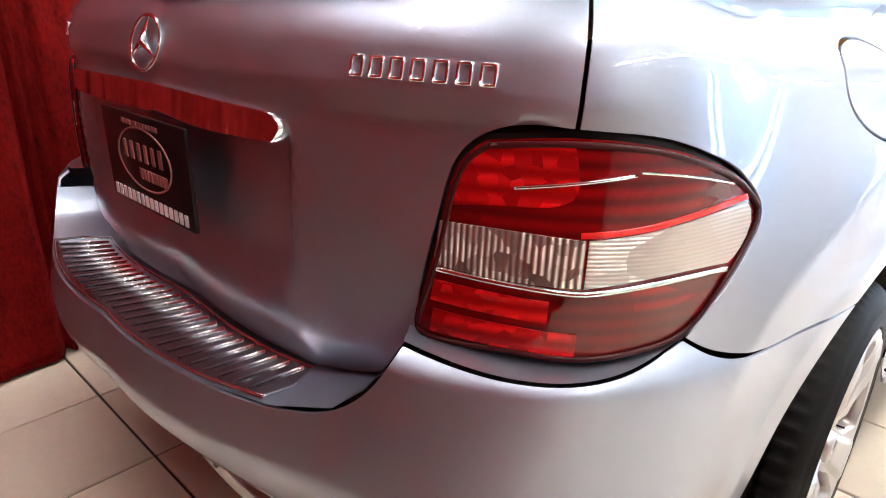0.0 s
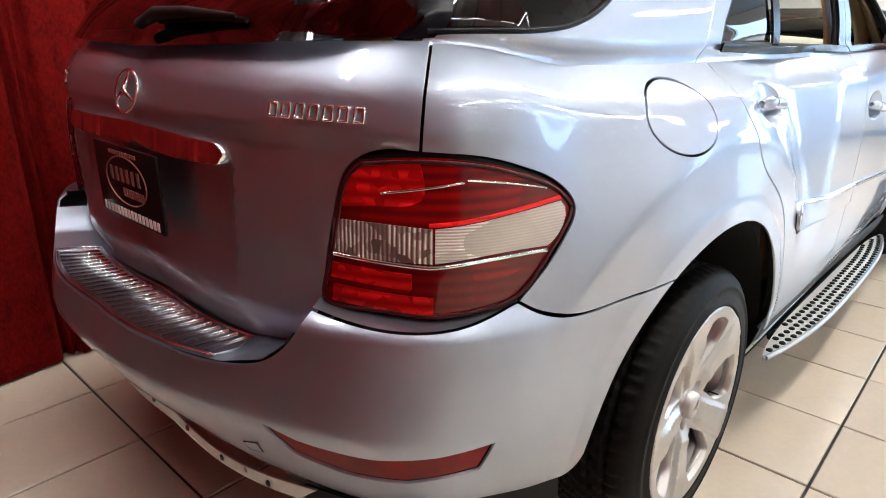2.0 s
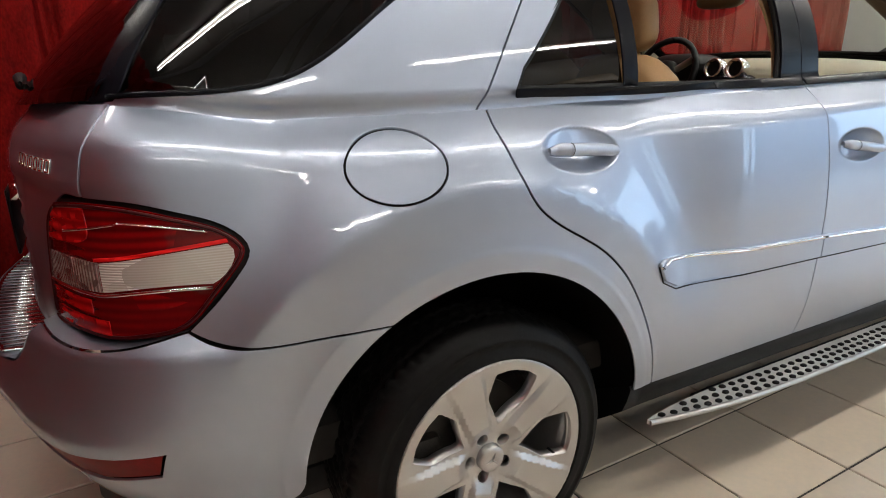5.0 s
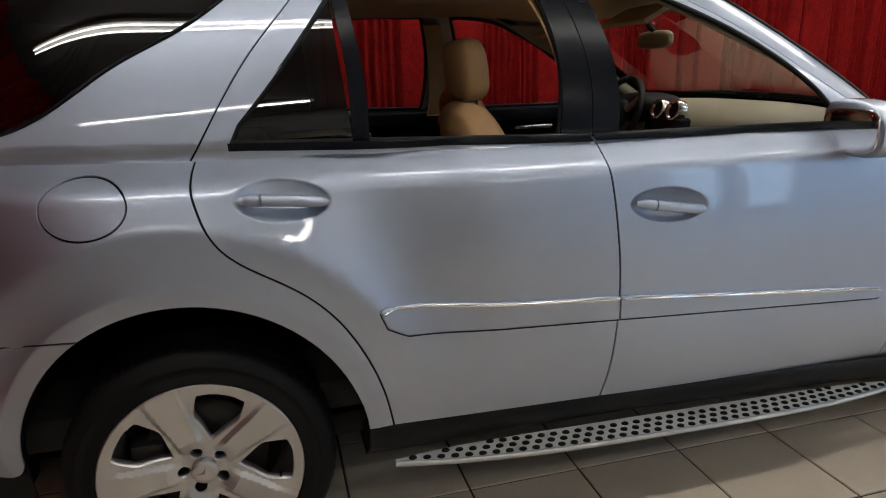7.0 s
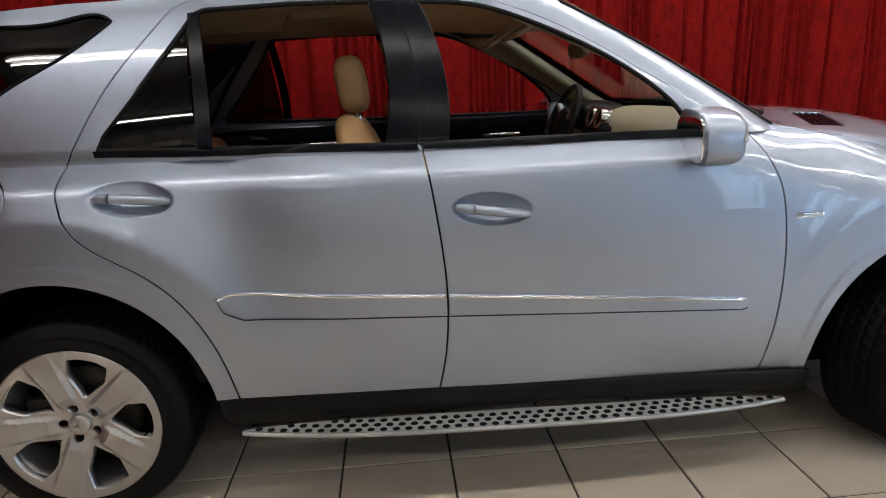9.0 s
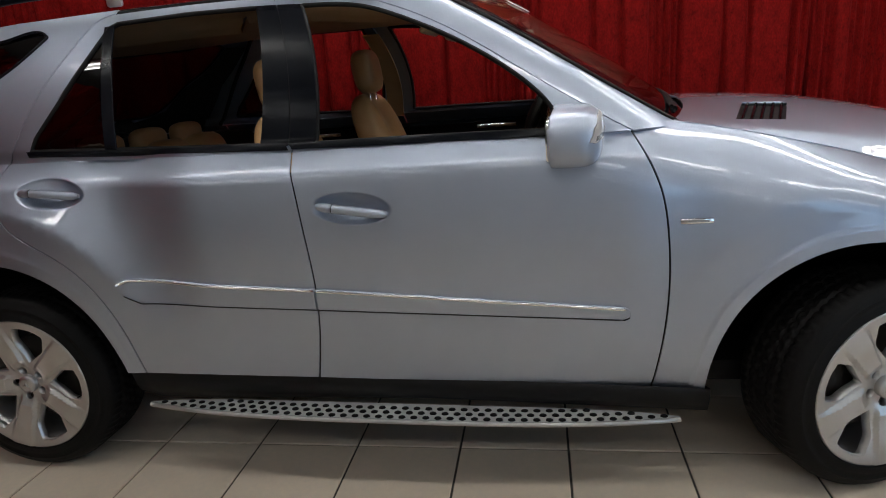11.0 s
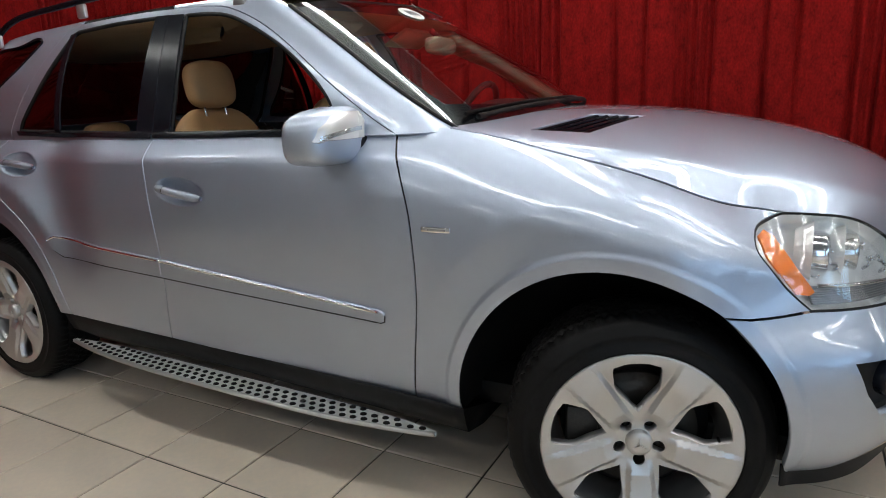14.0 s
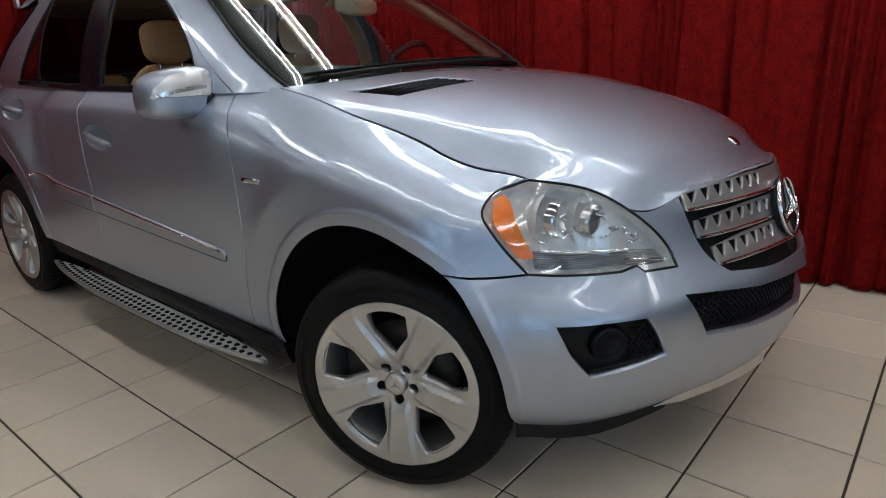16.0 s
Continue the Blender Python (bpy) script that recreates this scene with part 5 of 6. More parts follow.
for o in ([(2.036, .768), (2.06, .775), (2.733, .731), (2.733, .663), (2.11, .693), (2.055, .722), (2.036, .768)], [(2.740, .7305), (3.706, .646), (3.722, .636), (3.720, .616), (3.705, .610), (2.740, .6625), (2.740, .7305)]):
    rs = panel("rub_strip", body, ring(line(o, smooth=False)), PAINT, car, "silver-blue door rub strip with a chrome edge", lift=.010, thick=.013, gap=0, step=.04)
    topl = [p for p in o if p[1] > (.74 if o[0][0] < 2.5 and p[0] < 2.2 else .64 if p[0] > 3.5 else .70)][:3]
    topl = [(o[0][0] + .004, o[0][1] - .006), (o[1][0] + .012, o[1][1] - .001), ((o[1][0] + o[2][0]) / 2, (o[1][1] + o[2][1]) / 2), o[2]] if o[0][0] < 2.5 else [o[0], ((o[0][0] + o[1][0]) / 2, (o[0][1] + o[1][1]) / 2), o[1]]
    for r_, sg in zip(rs, (1, -1)):
        put("chrome_edge", tube_mesh("chrome_edge", np.array([on(body, a, b - .005, .0105) for a, b in line(topl, smooth=False)]) * (1, sg, 1), .0055, CHROME, 8), r_)
        low = [p for p in o[2:-1]] if o[0][0] > 2.5 else [p for p in o[3:]]
        # black line under the strip: its seam, with the lower edge's shade drawn in
        put("joint", tube_mesh("joint", np.array([on(body, a, b - .008, .001) for a, b in line(low, smooth=False)]) * (1, sg, 1), .0018, BLACK, 6), r_)
for sg in (1, -1):
    bm = bmesh.new()
    box(bm, (-.047, -.008, 0), (.047, .008, .005), .003)
    m = frame_on(body, 3.907, .9035)
    if sg < 0:
        m = Matrix.Diagonal((1, -1, 1, 1)) @ m
    w_b = part("wing_badge", bm, CHROME, car, "small chrome wing badge", m)
    bm = bmesh.new()
    box(bm, (-.026, -.0035, .005), (.034, .0035, .0062), .001)
    part("print_bar", bm, ALLOY, w_b, smooth=False)

# sill, running board
for sg in (1, -1):
    xs = np.linspace(.44, 2.44, 40)
    zt = np.interp(xs, [.44, .51, 1.15, 2.25, 2.44], [.408, .410, .397, .353, .345])
    prof = lambda x, z: [(x, .930, z + .004), (x, .938, z - .004), (x, .925, z - .05), (x, .91, z - .085), (x, .80, .235), (x, .60, .235)]
    v = np.array([p for x, z in zip(xs, zt) for p in prof(x, z)]) * (1, -sg, 1)
    f = [(i * 6 + j, i * 6 + j + 1, (i + 1) * 6 + j + 1, (i + 1) * 6 + j) for i in range(39) for j in range(5)]
    f += [(0, 1, 2, 3, 4, 5), (39 * 6 + 5, 39 * 6 + 4, 39 * 6 + 3, 39 * 6 + 2, 39 * 6 + 1, 39 * 6)]
    put("sill_cladding", mesh_of("sill_cladding", v, f, BLACK), car, "black plastic sill cladding")
BX0, BX1 = .506, 2.345


def board_out(x):
    t = (x - BX0) / (BX1 - BX0)
    return .955 + .066 * (1 - abs(2 * t - 1) ** 3.2)


def board_in(x):
    t = (x - BX0) / (BX1 - BX0)
    return .945 - .03 * (1 - abs(2 * t - 1) ** 6)


def board_z(x):
    return .296 - .037 * (x - BX0) / (BX1 - BX0)


for sg in (1, -1):
    surf = lambda x, y: np.stack([np.asarray(x, float), np.asarray(y, float), board_z(np.asarray(x, float)) + 0 * np.asarray(y, float)], -1)
    xs = np.linspace(BX0, BX1, 70)
    out = np.array([(x, -board_out(x)) for x in xs])
    inn = np.array([(x, -board_in(x)) for x in xs])
    me = sheet_mesh("running_board", surf, ring(out, inn[::-1]), BOARD, step=.03, thick=.014, gap=0, mirror=sg < 0)
    bd = put("running_board", me, car, "silver aluminium running board with black rubber studs")
    edge = np.array([(x, -board_out(x) * sg, board_z(x) - .006) for x in xs])
    put("edge", tube_mesh("edge", edge, .0085, ALLOY, 8), bd)
    v, f = revolve([(.0001, .0045), (.007, .0045), (.0092, .003), (.010, 0)], 10, axis="z")
    stud = mesh_of("stud", v * (1.25, 1, 1), f, RUBBER)
    for row in range(3):
        for i in range(44):
            x = BX0 + .05 + i * .0405 + (row % 2) * .020
            y = board_out(x) - .016 - row * .029
            if x < BX1 - .04 and y > board_in(x) + .008:
                put("stud", stud, bd, m=Matrix.Translation((x, -y * sg, board_z(x) + .0005)))
    under = np.array([(x, -(board_in(x) - .01) * sg, board_z(x) - .03) for x in xs[9:-9]])
    put("bracket", tube_mesh("bracket", under, .022, BLACK, 8), bd)

# door mirrors
MIR = (.090, .122, .080)


def mirror_bend(p):
    p = np.array(p, float)
    x, y, z = p[..., 0], p[..., 1], p[..., 2]
    x2 = np.where(x < -.045, -.045 + (x + .045) * .25, x)
    z2 = z + np.where(z > 0, .010 * (1 - (y / .122) ** 2), 0) - .016 * (y / .122) * (z > 0)
    return np.stack([x2 - .16 * np.maximum(0, y), y, z2], -1)


def mirror_front(a, b):
    """The housing's front: a outwards, b up, both from -1 to 1."""
    a, b = np.asarray(a, float), np.asarray(b, float)
    e = 3.7
    d = np.clip(1 - np.abs(a) ** e - np.abs(b) ** e, .002, None) ** (1 / e)
    return mirror_bend(np.stack([MIR[0] * d, MIR[1] * a, MIR[2] * b], -1))


for sg in (1, -1):
    root = put("door_mirror", None, car, "silver-blue door mirror with a clear indicator lens")
    mm = Matrix.Diagonal((1, -sg, 1, 1)) @ Matrix.Translation((2.018, .955, 1.166))
    move = lambda me: (me.transform(mm), me.flip_normals() if sg > 0 else None, me)[2]
    bm = bmesh.new()
    blob(bm, (0, 0, 0), MIR, 3.7, 22)
    for v in bm.verts:
        v.co = Vector(mirror_bend(tuple(v.co)))
    bmesh.ops.transform(bm, matrix=mm, verts=bm.verts)
    if sg > 0:
        bmesh.ops.reverse_faces(bm, faces=bm.faces)
    part("housing", bm, PAINT, root)
    lens_o = ring(line([(-.62, -.02), (-.72, .36), (-.55, .72), (0, .82), (.45, .78), (.82, .52), (.93, .14), (.80, .0), (.4, -.02), (-.62, -.02)], step=.05, smooth=False))
    for name, o, mt, lift, label in (("indicator", lens_o, PALELENS, .004, "clear indicator lens"), ("indicator_strip", ring(line([(-.5, .07), (.84, .10), (.80, .26), (-.5, .22), (-.5, .07)], step=.05, smooth=False)), SATIN, .006, "satin strip inside the lens")):
        me = sheet_mesh(name, mirror_front, o, mt, lift=lift, thick=.004, step=.06, gap=0)
        me.transform(mm)
        put(name, me, root, label)
    seam = np.array([mirror_front(a, b) + (.002, 0, 0) for a, b in np.vstack([lens_o, lens_o[:1]])])
    put("joint", tube_mesh("joint", [tuple(mm @ Vector(q)) for q in seam], .0013, DARKPRINT, 6), root)
    bm = bmesh.new()
    blob(bm, (-.054, -.002, 0), (.008, .108, .068), 4, 12)
    for v in bm.verts:
        v.co = Vector(v.co) - Vector((.16 * max(0, v.co.y), 0, 0))
    bmesh.ops.transform(bm, matrix=mm, verts=bm.verts)
    part("mirror_glass", bm, CHROME, root, "mirror glass")
    bm = bmesh.new()
    blob(bm, (2.055, .865, 1.135), (.058, .060, .050), 2.5, 10)
    bmesh.ops.transform(bm, matrix=Matrix.Diagonal((1, -sg, 1, 1)), verts=bm.verts)
    part("foot", bm, TRIMB, root, "black mirror foot")

# nose: head lamps
hl_out = ring(HL_OUT, HL_LOW, HL_IN)
for mirror in (False, True):
    M = Matrix.Diagonal((1, -1, 1, 1)) if mirror else Matrix.Identity(4)
    lamp = put("head_lamp", sheet_mesh("head_lamp", body, hl_out, CLEAR, gap=.004, lift=.003, thick=0, step=.025, mirror=mirror), car, "clear head lamp with projector and amber side reflector")
    put("housing", sheet_mesh("housing", body, hl_out, HLAMP, gap=.002, lift=-.048, thick=-.044, step=.03, mirror=mirror), lamp, "bright reflector housing")
    put("seal", tube_mesh("seal", np.vstack([on(body, a, b, -.004) for a, b in np.vstack([hl_out, hl_out[:1]])]) * ((1, -1, 1) if mirror else (1, 1, 1)), .004, BLACK, 6), lamp)
    for u, v, r, deep in ((4.93, .868, .054, False), (5.072, .856, .047, True)):
        c = Vector(on(body, u, v, -.045)) + Vector((-.03, .02, 0))
        m = M @ (Matrix.Translation(c) @ Matrix(((0, 0, 1), (-1, 0, 0), (0, 1, 0))).to_4x4())
        if deep:
            vv, ff = revolve([(r * .80, .046), (r * .86, .052), (r * .96, .050), (r, .040), (r * 1.01, .0), (r * 1.06, -.03), (r * 1.2, -.06)], 36, axis="z")
        else:
            vv, ff = revolve([(r * .70, .034), (r * .74, .052), (r * .84, .058), (r * .94, .055), (r, .045), (r * 1.02, .0)], 36, axis="z")
        pj = put("projector", mesh_of("projector", vv, ff, SATIN if deep else CHROME), lamp, "satin projector barrel with a dark lens" if deep else "chrome-ringed projector", m)
        edge = r * (.82 if deep else .72)
        vv, ff = revolve([(.0001, .058), (edge * .4, .056), (edge * .75, .051), (edge, .044)] if deep else [(.0001, .024), (edge * .55, .022), (edge * .62, .030), (edge, .036)], 28, axis="z")
        put("bulb_lens", mesh_of("bulb_lens", vv, ff, BULB), pj)
        bowl = [(r * 1.04, -.02), (r * 1.16, -.012), (r * 1.36, .004), (r * 1.5, .020)]
        vv, ff = revolve(bowl, 28, axis="z")
        put("reflector_bowl", mesh_of("reflector_bowl", vv, ff, HLAMP, smooth=False), pj, "faceted reflector bowl")
    # short chrome rods scattered over the reflector, added for its glints
    rng = random.Random(5)
    for i in range(26):
        u, v = rng.uniform(4.88, 5.25), rng.uniform(.795, .90)
        v = min(v, .93 - .9 * max(0, u - 5.06) ** 1.2 - .02)
        w, deep = rng.uniform(.006, .017), rng.uniform(-.046, -.034)
        q = [on(body, u + w * t, v + .004 * t * rng.choice((-1, 1)), deep) for t in (-1, -.3, .3, 1)]
        put("reflector_glint", tube_mesh("reflector_glint", np.array(q) * ((1, -1, 1) if mirror else (1, 1, 1)), rng.uniform(.003, .0055), CHROME, 6), lamp)
    for a, b in (((5.17, .757), (5.30, .742)), ((4.90, .79), (5.18, .778))):
        q = [on(body, a[0] + (b[0] - a[0]) * t, a[1] + (b[1] - a[1]) * t, -.012) for t in np.linspace(0, 1, 8)]
        put("chrome_blade", tube_mesh("chrome_blade", np.array(q) * ((1, -1, 1) if mirror else (1, 1, 1)), .005, CHROME, 8), lamp)
    am = ring(line([(4.752, .905), (4.775, .914), (4.80, .90), (4.845, .83), (4.885, .775), (4.870, .768), (4.835, .772), (4.80, .815), (4.765, .86), (4.752, .905)], smooth=False))
    put("amber_reflector", sheet_mesh("amber_reflector", body, am, AMBER, gap=0, lift=-.006, thick=.006, step=.02, mirror=mirror), lamp, "amber side reflector")
    lowb = ring(line([(4.872, .790), (5.02, .789), (5.15, .783), (5.275, .768), (5.30, .735), (5.215, .738), (5.15, .748), (5.0, .748), (4.885, .75), (4.872, .790)], smooth=False))
    put("indicator", sheet_mesh("indicator", body, lowb, BANDLENS, gap=0, lift=-.02, thick=.01, step=.02, mirror=mirror), lamp, "dark ribbed lower strip")
# grille
gr = np.vstack([line(grille_edge), line(grille_low)])
gback = ring(gr[gr[:, 0] < BASE_LEN - .002], mirror_s(gr[gr[:, 0] < BASE_LEN - .002])[::-1], mirror_s(line(grille_top)) - (0, .014), line(grille_top)[::-1] - (0, .014))
grille = panel("grille", body, gback, BLACK, car, "silver three-bar grille with a large emblem", sides=1, lift=-.03, gap=-.004, thick=-.03, step=.04)[0]


def grille_s(z):
    return float(np.interp(z, [.682, .715, .80, .885], [5.485, 5.45, 5.40, 5.371]))


for z0 in (.851, .777, .704):
    a = grille_s(z0) + .003
    h0, h1 = z0 - .006, z0 + .052
    o = ring(line([(a - .004, h1 - .014), (5.6, h1 + .002), (BASE_LEN, h1 + .006), (2 * BASE_LEN - 5.6, h1 + .002), (2 * BASE_LEN - a + .004, h1 - .014)]), line([(2 * BASE_LEN - a, h0), (2 * BASE_LEN - 5.6, h0 + .001), (BASE_LEN, h0 + .004), (5.6, h0 + .001), (a, h0)]))
    holes = []
    k = 0
    for c in np.arange(a + .03, 2 * BASE_LEN - a - .03, .058):
        if abs(c - BASE_LEN) > .10:
            zz = h1 - .012 + .010 * sstep(a, 5.7, min(c, 2 * BASE_LEN - c))
            holes.append(ring(line([(c - .022, zz), (c + .022, zz), (c + .005, zz - .031), (c - .005, zz - .031), (c - .022, zz)], smooth=False, step=.01)))
    bar = put("louvre", sheet_mesh("louvre", body, o, ALLOY, holes=holes, lift=.004, gap=0, thick=.010, step=.03), grille, "silver grille bar with notches")
    pts = np.array([on(body, s, h0 + .001 + .003 * sstep(a, 5.8, min(s, 2 * BASE_LEN - s)), .009) for s in np.linspace(a, 2 * BASE_LEN - a, 40)])
    put("chrome_edge", tube_mesh("chrome_edge", pts, .006, CHROME, 8), bar)
em = emblem(body, BASE_LEN, .785, .090, grille, .016)
vv, ff = revolve([(.0001, -.016), (.06, -.014), (.080, -.006), (.088, -.004), (.091, -.010), (.091, -.022)], 32, axis="z")
put("emblem_back", mesh_of("emblem_back", vv, ff, BLACK), em, "black bowl behind the emblem")
vv, ff = revolve([(.0001, .005), (.016, .0045), (.021, .002), (.022, -.002)], 24, axis="z")
put("bonnet_emblem", mesh_of("bonnet_emblem", vv, ff, CHROME), car, "small round chrome bonnet emblem", frame_on(bonnet, 3.57, 0.0, .001))
# fog lamps and lower intake
for mirror in (False, True):
    M = Matrix.Diagonal((1, -1, 1, 1)) if mirror else Matrix.Identity(4)
    fo = put("fog_insert", sheet_mesh("fog_insert", body, ring(FOG), BLACK, gap=-.004, lift=-.035, thick=-.03, step=.03, mirror=mirror), car, "black meshed insert round the fog lamp")
    m = M @ frame_on(body, 5.085, .562, -.034)
    vv, ff = revolve([(.0001, .018), (.028, .015), (.036, .012), (.040, .020), (.046, .022), (.050, .012), (.052, -.01)], 32, axis="z")
    put("fog_lamp", mesh_of("fog_lamp", vv, ff, TRIMB), fo, "round black fog lamp", m)
    for i in range(9):
        for lean in (-1, 1):
            u = 5.115 + i * .018
            a, b = (u, .505), (u + lean * .09, .62)
            q = [(a[0] + (b[0] - a[0]) * t, a[1] + (b[1] - a[1]) * t) for t in np.linspace(0, 1, 8)]
            q = [p for p in q if inside(ring(FOG), np.array([p]))[0] and p[0] > 5.135]
            if len(q) > 2:
                put("mesh_wire", tube_mesh("mesh_wire", np.array([on(body, *p, -.026) for p in q]) * ((1, -1, 1) if mirror else (1, 1, 1)), .0025, TRIMB, 5), fo)
ink = panel("lower_intake", body, ring(INTAKE), BLACK, car, "black meshed lower air intake", sides=1, lift=-.04, gap=-.004, thick=-.035, step=.04)[0]
for i in range(60):
    for lean in (-1, 1):
        u = 5.26 + i * .022
        q = [(u + lean * .07 * (t - .5) * 2, .52 + .135 * t) for t in np.linspace(0, 1, 9)]
        q = [p for p in q if inside(ring(INTAKE), np.array([p]))[0]]
        if len(q) > 2:
            put("mesh_wire", tube_mesh("mesh_wire", np.array([on(body, *p, -.03) for p in q]), .0028, TRIMB, 5), ink)
lip = ring(line([(4.83, .31), (4.94, .295), (5.1, .288), (5.31, .294), (5.40, .298)]), line([(5.40, .298), (5.34, .262), (5.1, .240), (4.83, .240), (4.83, .31)], smooth=False))
apron = lambda s, z: body(s, .30 + 0 * np.asarray(z, float)) * (1, 1, 0) + np.stack([0 * np.asarray(z, float), 0 * np.asarray(z, float), np.asarray(z, float)], -1)
panel("front_lip", apron, lip, BLACK, car, "black plastic lip under the front bumper", lift=-.006, step=.04)
sk = ring(line([(5.29, .287), (5.4, .304), (5.6, .313), (BASE_LEN, .316), *[(2 * BASE_LEN - a, b) for a, b in ((5.6, .313), (5.4, .304), (5.29, .287))]]), line([(2 * BASE_LEN - 5.29, .287), (2 * BASE_LEN - 5.4, .272), (BASE_LEN, .268), (5.4, .272), (5.29, .287)], smooth=False))
panel("front_skid_strip", apron, sk, STEEL, car, "bright steel skid strip under the front bumper", sides=1, lift=.004, step=.04)

# scuttle and front wipers
cow = ring(line([(2.30, .74), (2.41, .45), (2.455, 0), (2.41, -.45), (2.30, -.74)]), line([(2.32, -.77), (2.445, -.45), (2.49, 0), (2.445, .45), (2.32, .77)]))
scut = lambda x, y: np.stack([np.asarray(x, float), np.asarray(y, float), bonnet(x, y)[..., 2] - .022], -1)
panel("scuttle", scut, cow, BLACK, car, "black plastic scuttle below the windscreen", sides=1, step=.05, gap=-.01)
for pts in ([(2.37, -.62, 1.205), (2.40, -.35, 1.222), (2.425, 0, 1.232), (2.42, .12, 1.232)], [(2.42, -.06, 1.228), (2.43, .2, 1.236), (2.39, .5, 1.225), (2.34, .66, 1.21)]):
    w = put("front_wiper", tube_mesh("front_wiper", line(pts, .05), .010, BLACK, 8), car, "black windscreen wiper")
    q = line([(x - .02, y - .05, z + .012) for x, y, z in pts], .05)
    put("blade", tube_mesh("blade", q, .007, RUBBER, 6), w)


# ---------------- the cabin ----------------
bm = bmesh.new()
box(bm, (-.62, -.80, .40), (2.25, .80, .50), .02)
part("cabin_floor", bm, CARPET, car)
bm = bmesh.new()
box(bm, (-.74, -.50, .5), (-.68, .50, 1.10), .02)
part("boot_back", bm, CARPET, car)
bm = bmesh.new()
box(bm, (2.22, -.78, .45), (2.30, .78, 1.14), .02)
part("bulkhead", bm, CARPET, car)
# headliner
qs2, v, f = np.linspace(0, 2 * UP, 100, endpoint=False), [], []
zl = np.interp(np.where(qs2 > UP, 2 * UP - qs2, qs2), [0, .3 * UP, .44 * UP, .70 * UP, .80 * UP, UP], [1.55, 1.59, 1.615, 1.618, 1.585, 1.575])
r0 = house(qs2, zl) * (1, .955, 1)
for k in (1, .9, .6, .3, .02):
    c = r0 * 1.0
    c[:, 0], c[:, 1] = .65 + (r0[:, 0] - .65) * k * (.985), r0[:, 1] * k
    c[:, 2] += .045 * (1 - k * k)
    v += [*c]
n = len(qs2)
f = [(i * n + j, (i + 1) * n + j, (i + 1) * n + (j + 1) % n, i * n + (j + 1) % n) for i in range(4) for j in range(n)]
put("headliner", mesh_of("headliner", v, f, HEADLINER), car, "beige cloth headliner")
# door trims and pillar linings
for sg in (1, -1):
    for s0, s1 in ((1.68, 2.70), (2.72, 3.72)):
        sl = max(s0, 2.10)
        o = ring(line([(sl, .50), (s1, .50), (s1, 1.02), (s0, 1.02), (s0, .95), (sl, .70), (sl, .50)], smooth=False))
        tr = put("door_trim", sheet_mesh("door_trim", body, o, TAN, lift=-.075, thick=.02, step=.08, mirror=sg < 0), car, "tan leather door lining")
        o = ring(line([(s0, 1.02), (s1, 1.02), (s1, 1.125), (s0, 1.125), (s0, 1.02)], smooth=False))
        put("door_top", sheet_mesh("door_top", body, o, TRIMB, lift=-.03, thick=.03, step=.08, mirror=sg < 0), tr, "black upper door lining")
        p0, p1 = body((s0 + s1) / 2 - .1, 1.06), body((s0 + s1) / 2 + .12, 1.06)
        q = np.array([p0, (p0 + p1) / 2, p1]) * (1, sg, 1) + np.array([0, .085 * sg, 0])
        put("inner_handle", tube_mesh("inner_handle", q, .012, CHROME, 8), tr)
    for o, mat_ in (([(.565, 1.16), (.64, 1.61), (.612, 1.61), (.545, 1.16), (.565, 1.16)], TAN), ([(.795, 1.16), (.777, 1.40), (.74, 1.60), (.80, 1.60), (.815, 1.45), (.825, 1.16), (.795, 1.16)], CREAM), ([(.17, 1.15), (.30, 1.15), (.34, 1.40), (.40, 1.60), (.365, 1.60), (.32, 1.48), (.28, 1.39), (.25, 1.27), (.17, 1.15)], CARPET)):
        put("pillar_lining", sheet_mesh("pillar_lining", house, ring(line(U(o), smooth=False)), mat_, lift=-.035, thick=.01, step=.08, gap=0, mirror=sg < 0), car)
    q = house(*WS_EDGE.T) + np.array([-.040, .040, -.012])
    put("pillar_lining", tube_mesh("pillar_lining", q * (1, sg, 1), .030, CREAM, 12), car, "padded beige windscreen pillar lining")
    bm = bmesh.new()
    box(bm, (-.52, -.68, .86), (.30, -.60, 1.14), .03)
    if sg < 0:
        bmesh.ops.scale(bm, vec=(1, -1, 1), verts=bm.verts)
    part("boot_lining", bm, CARPET, car)


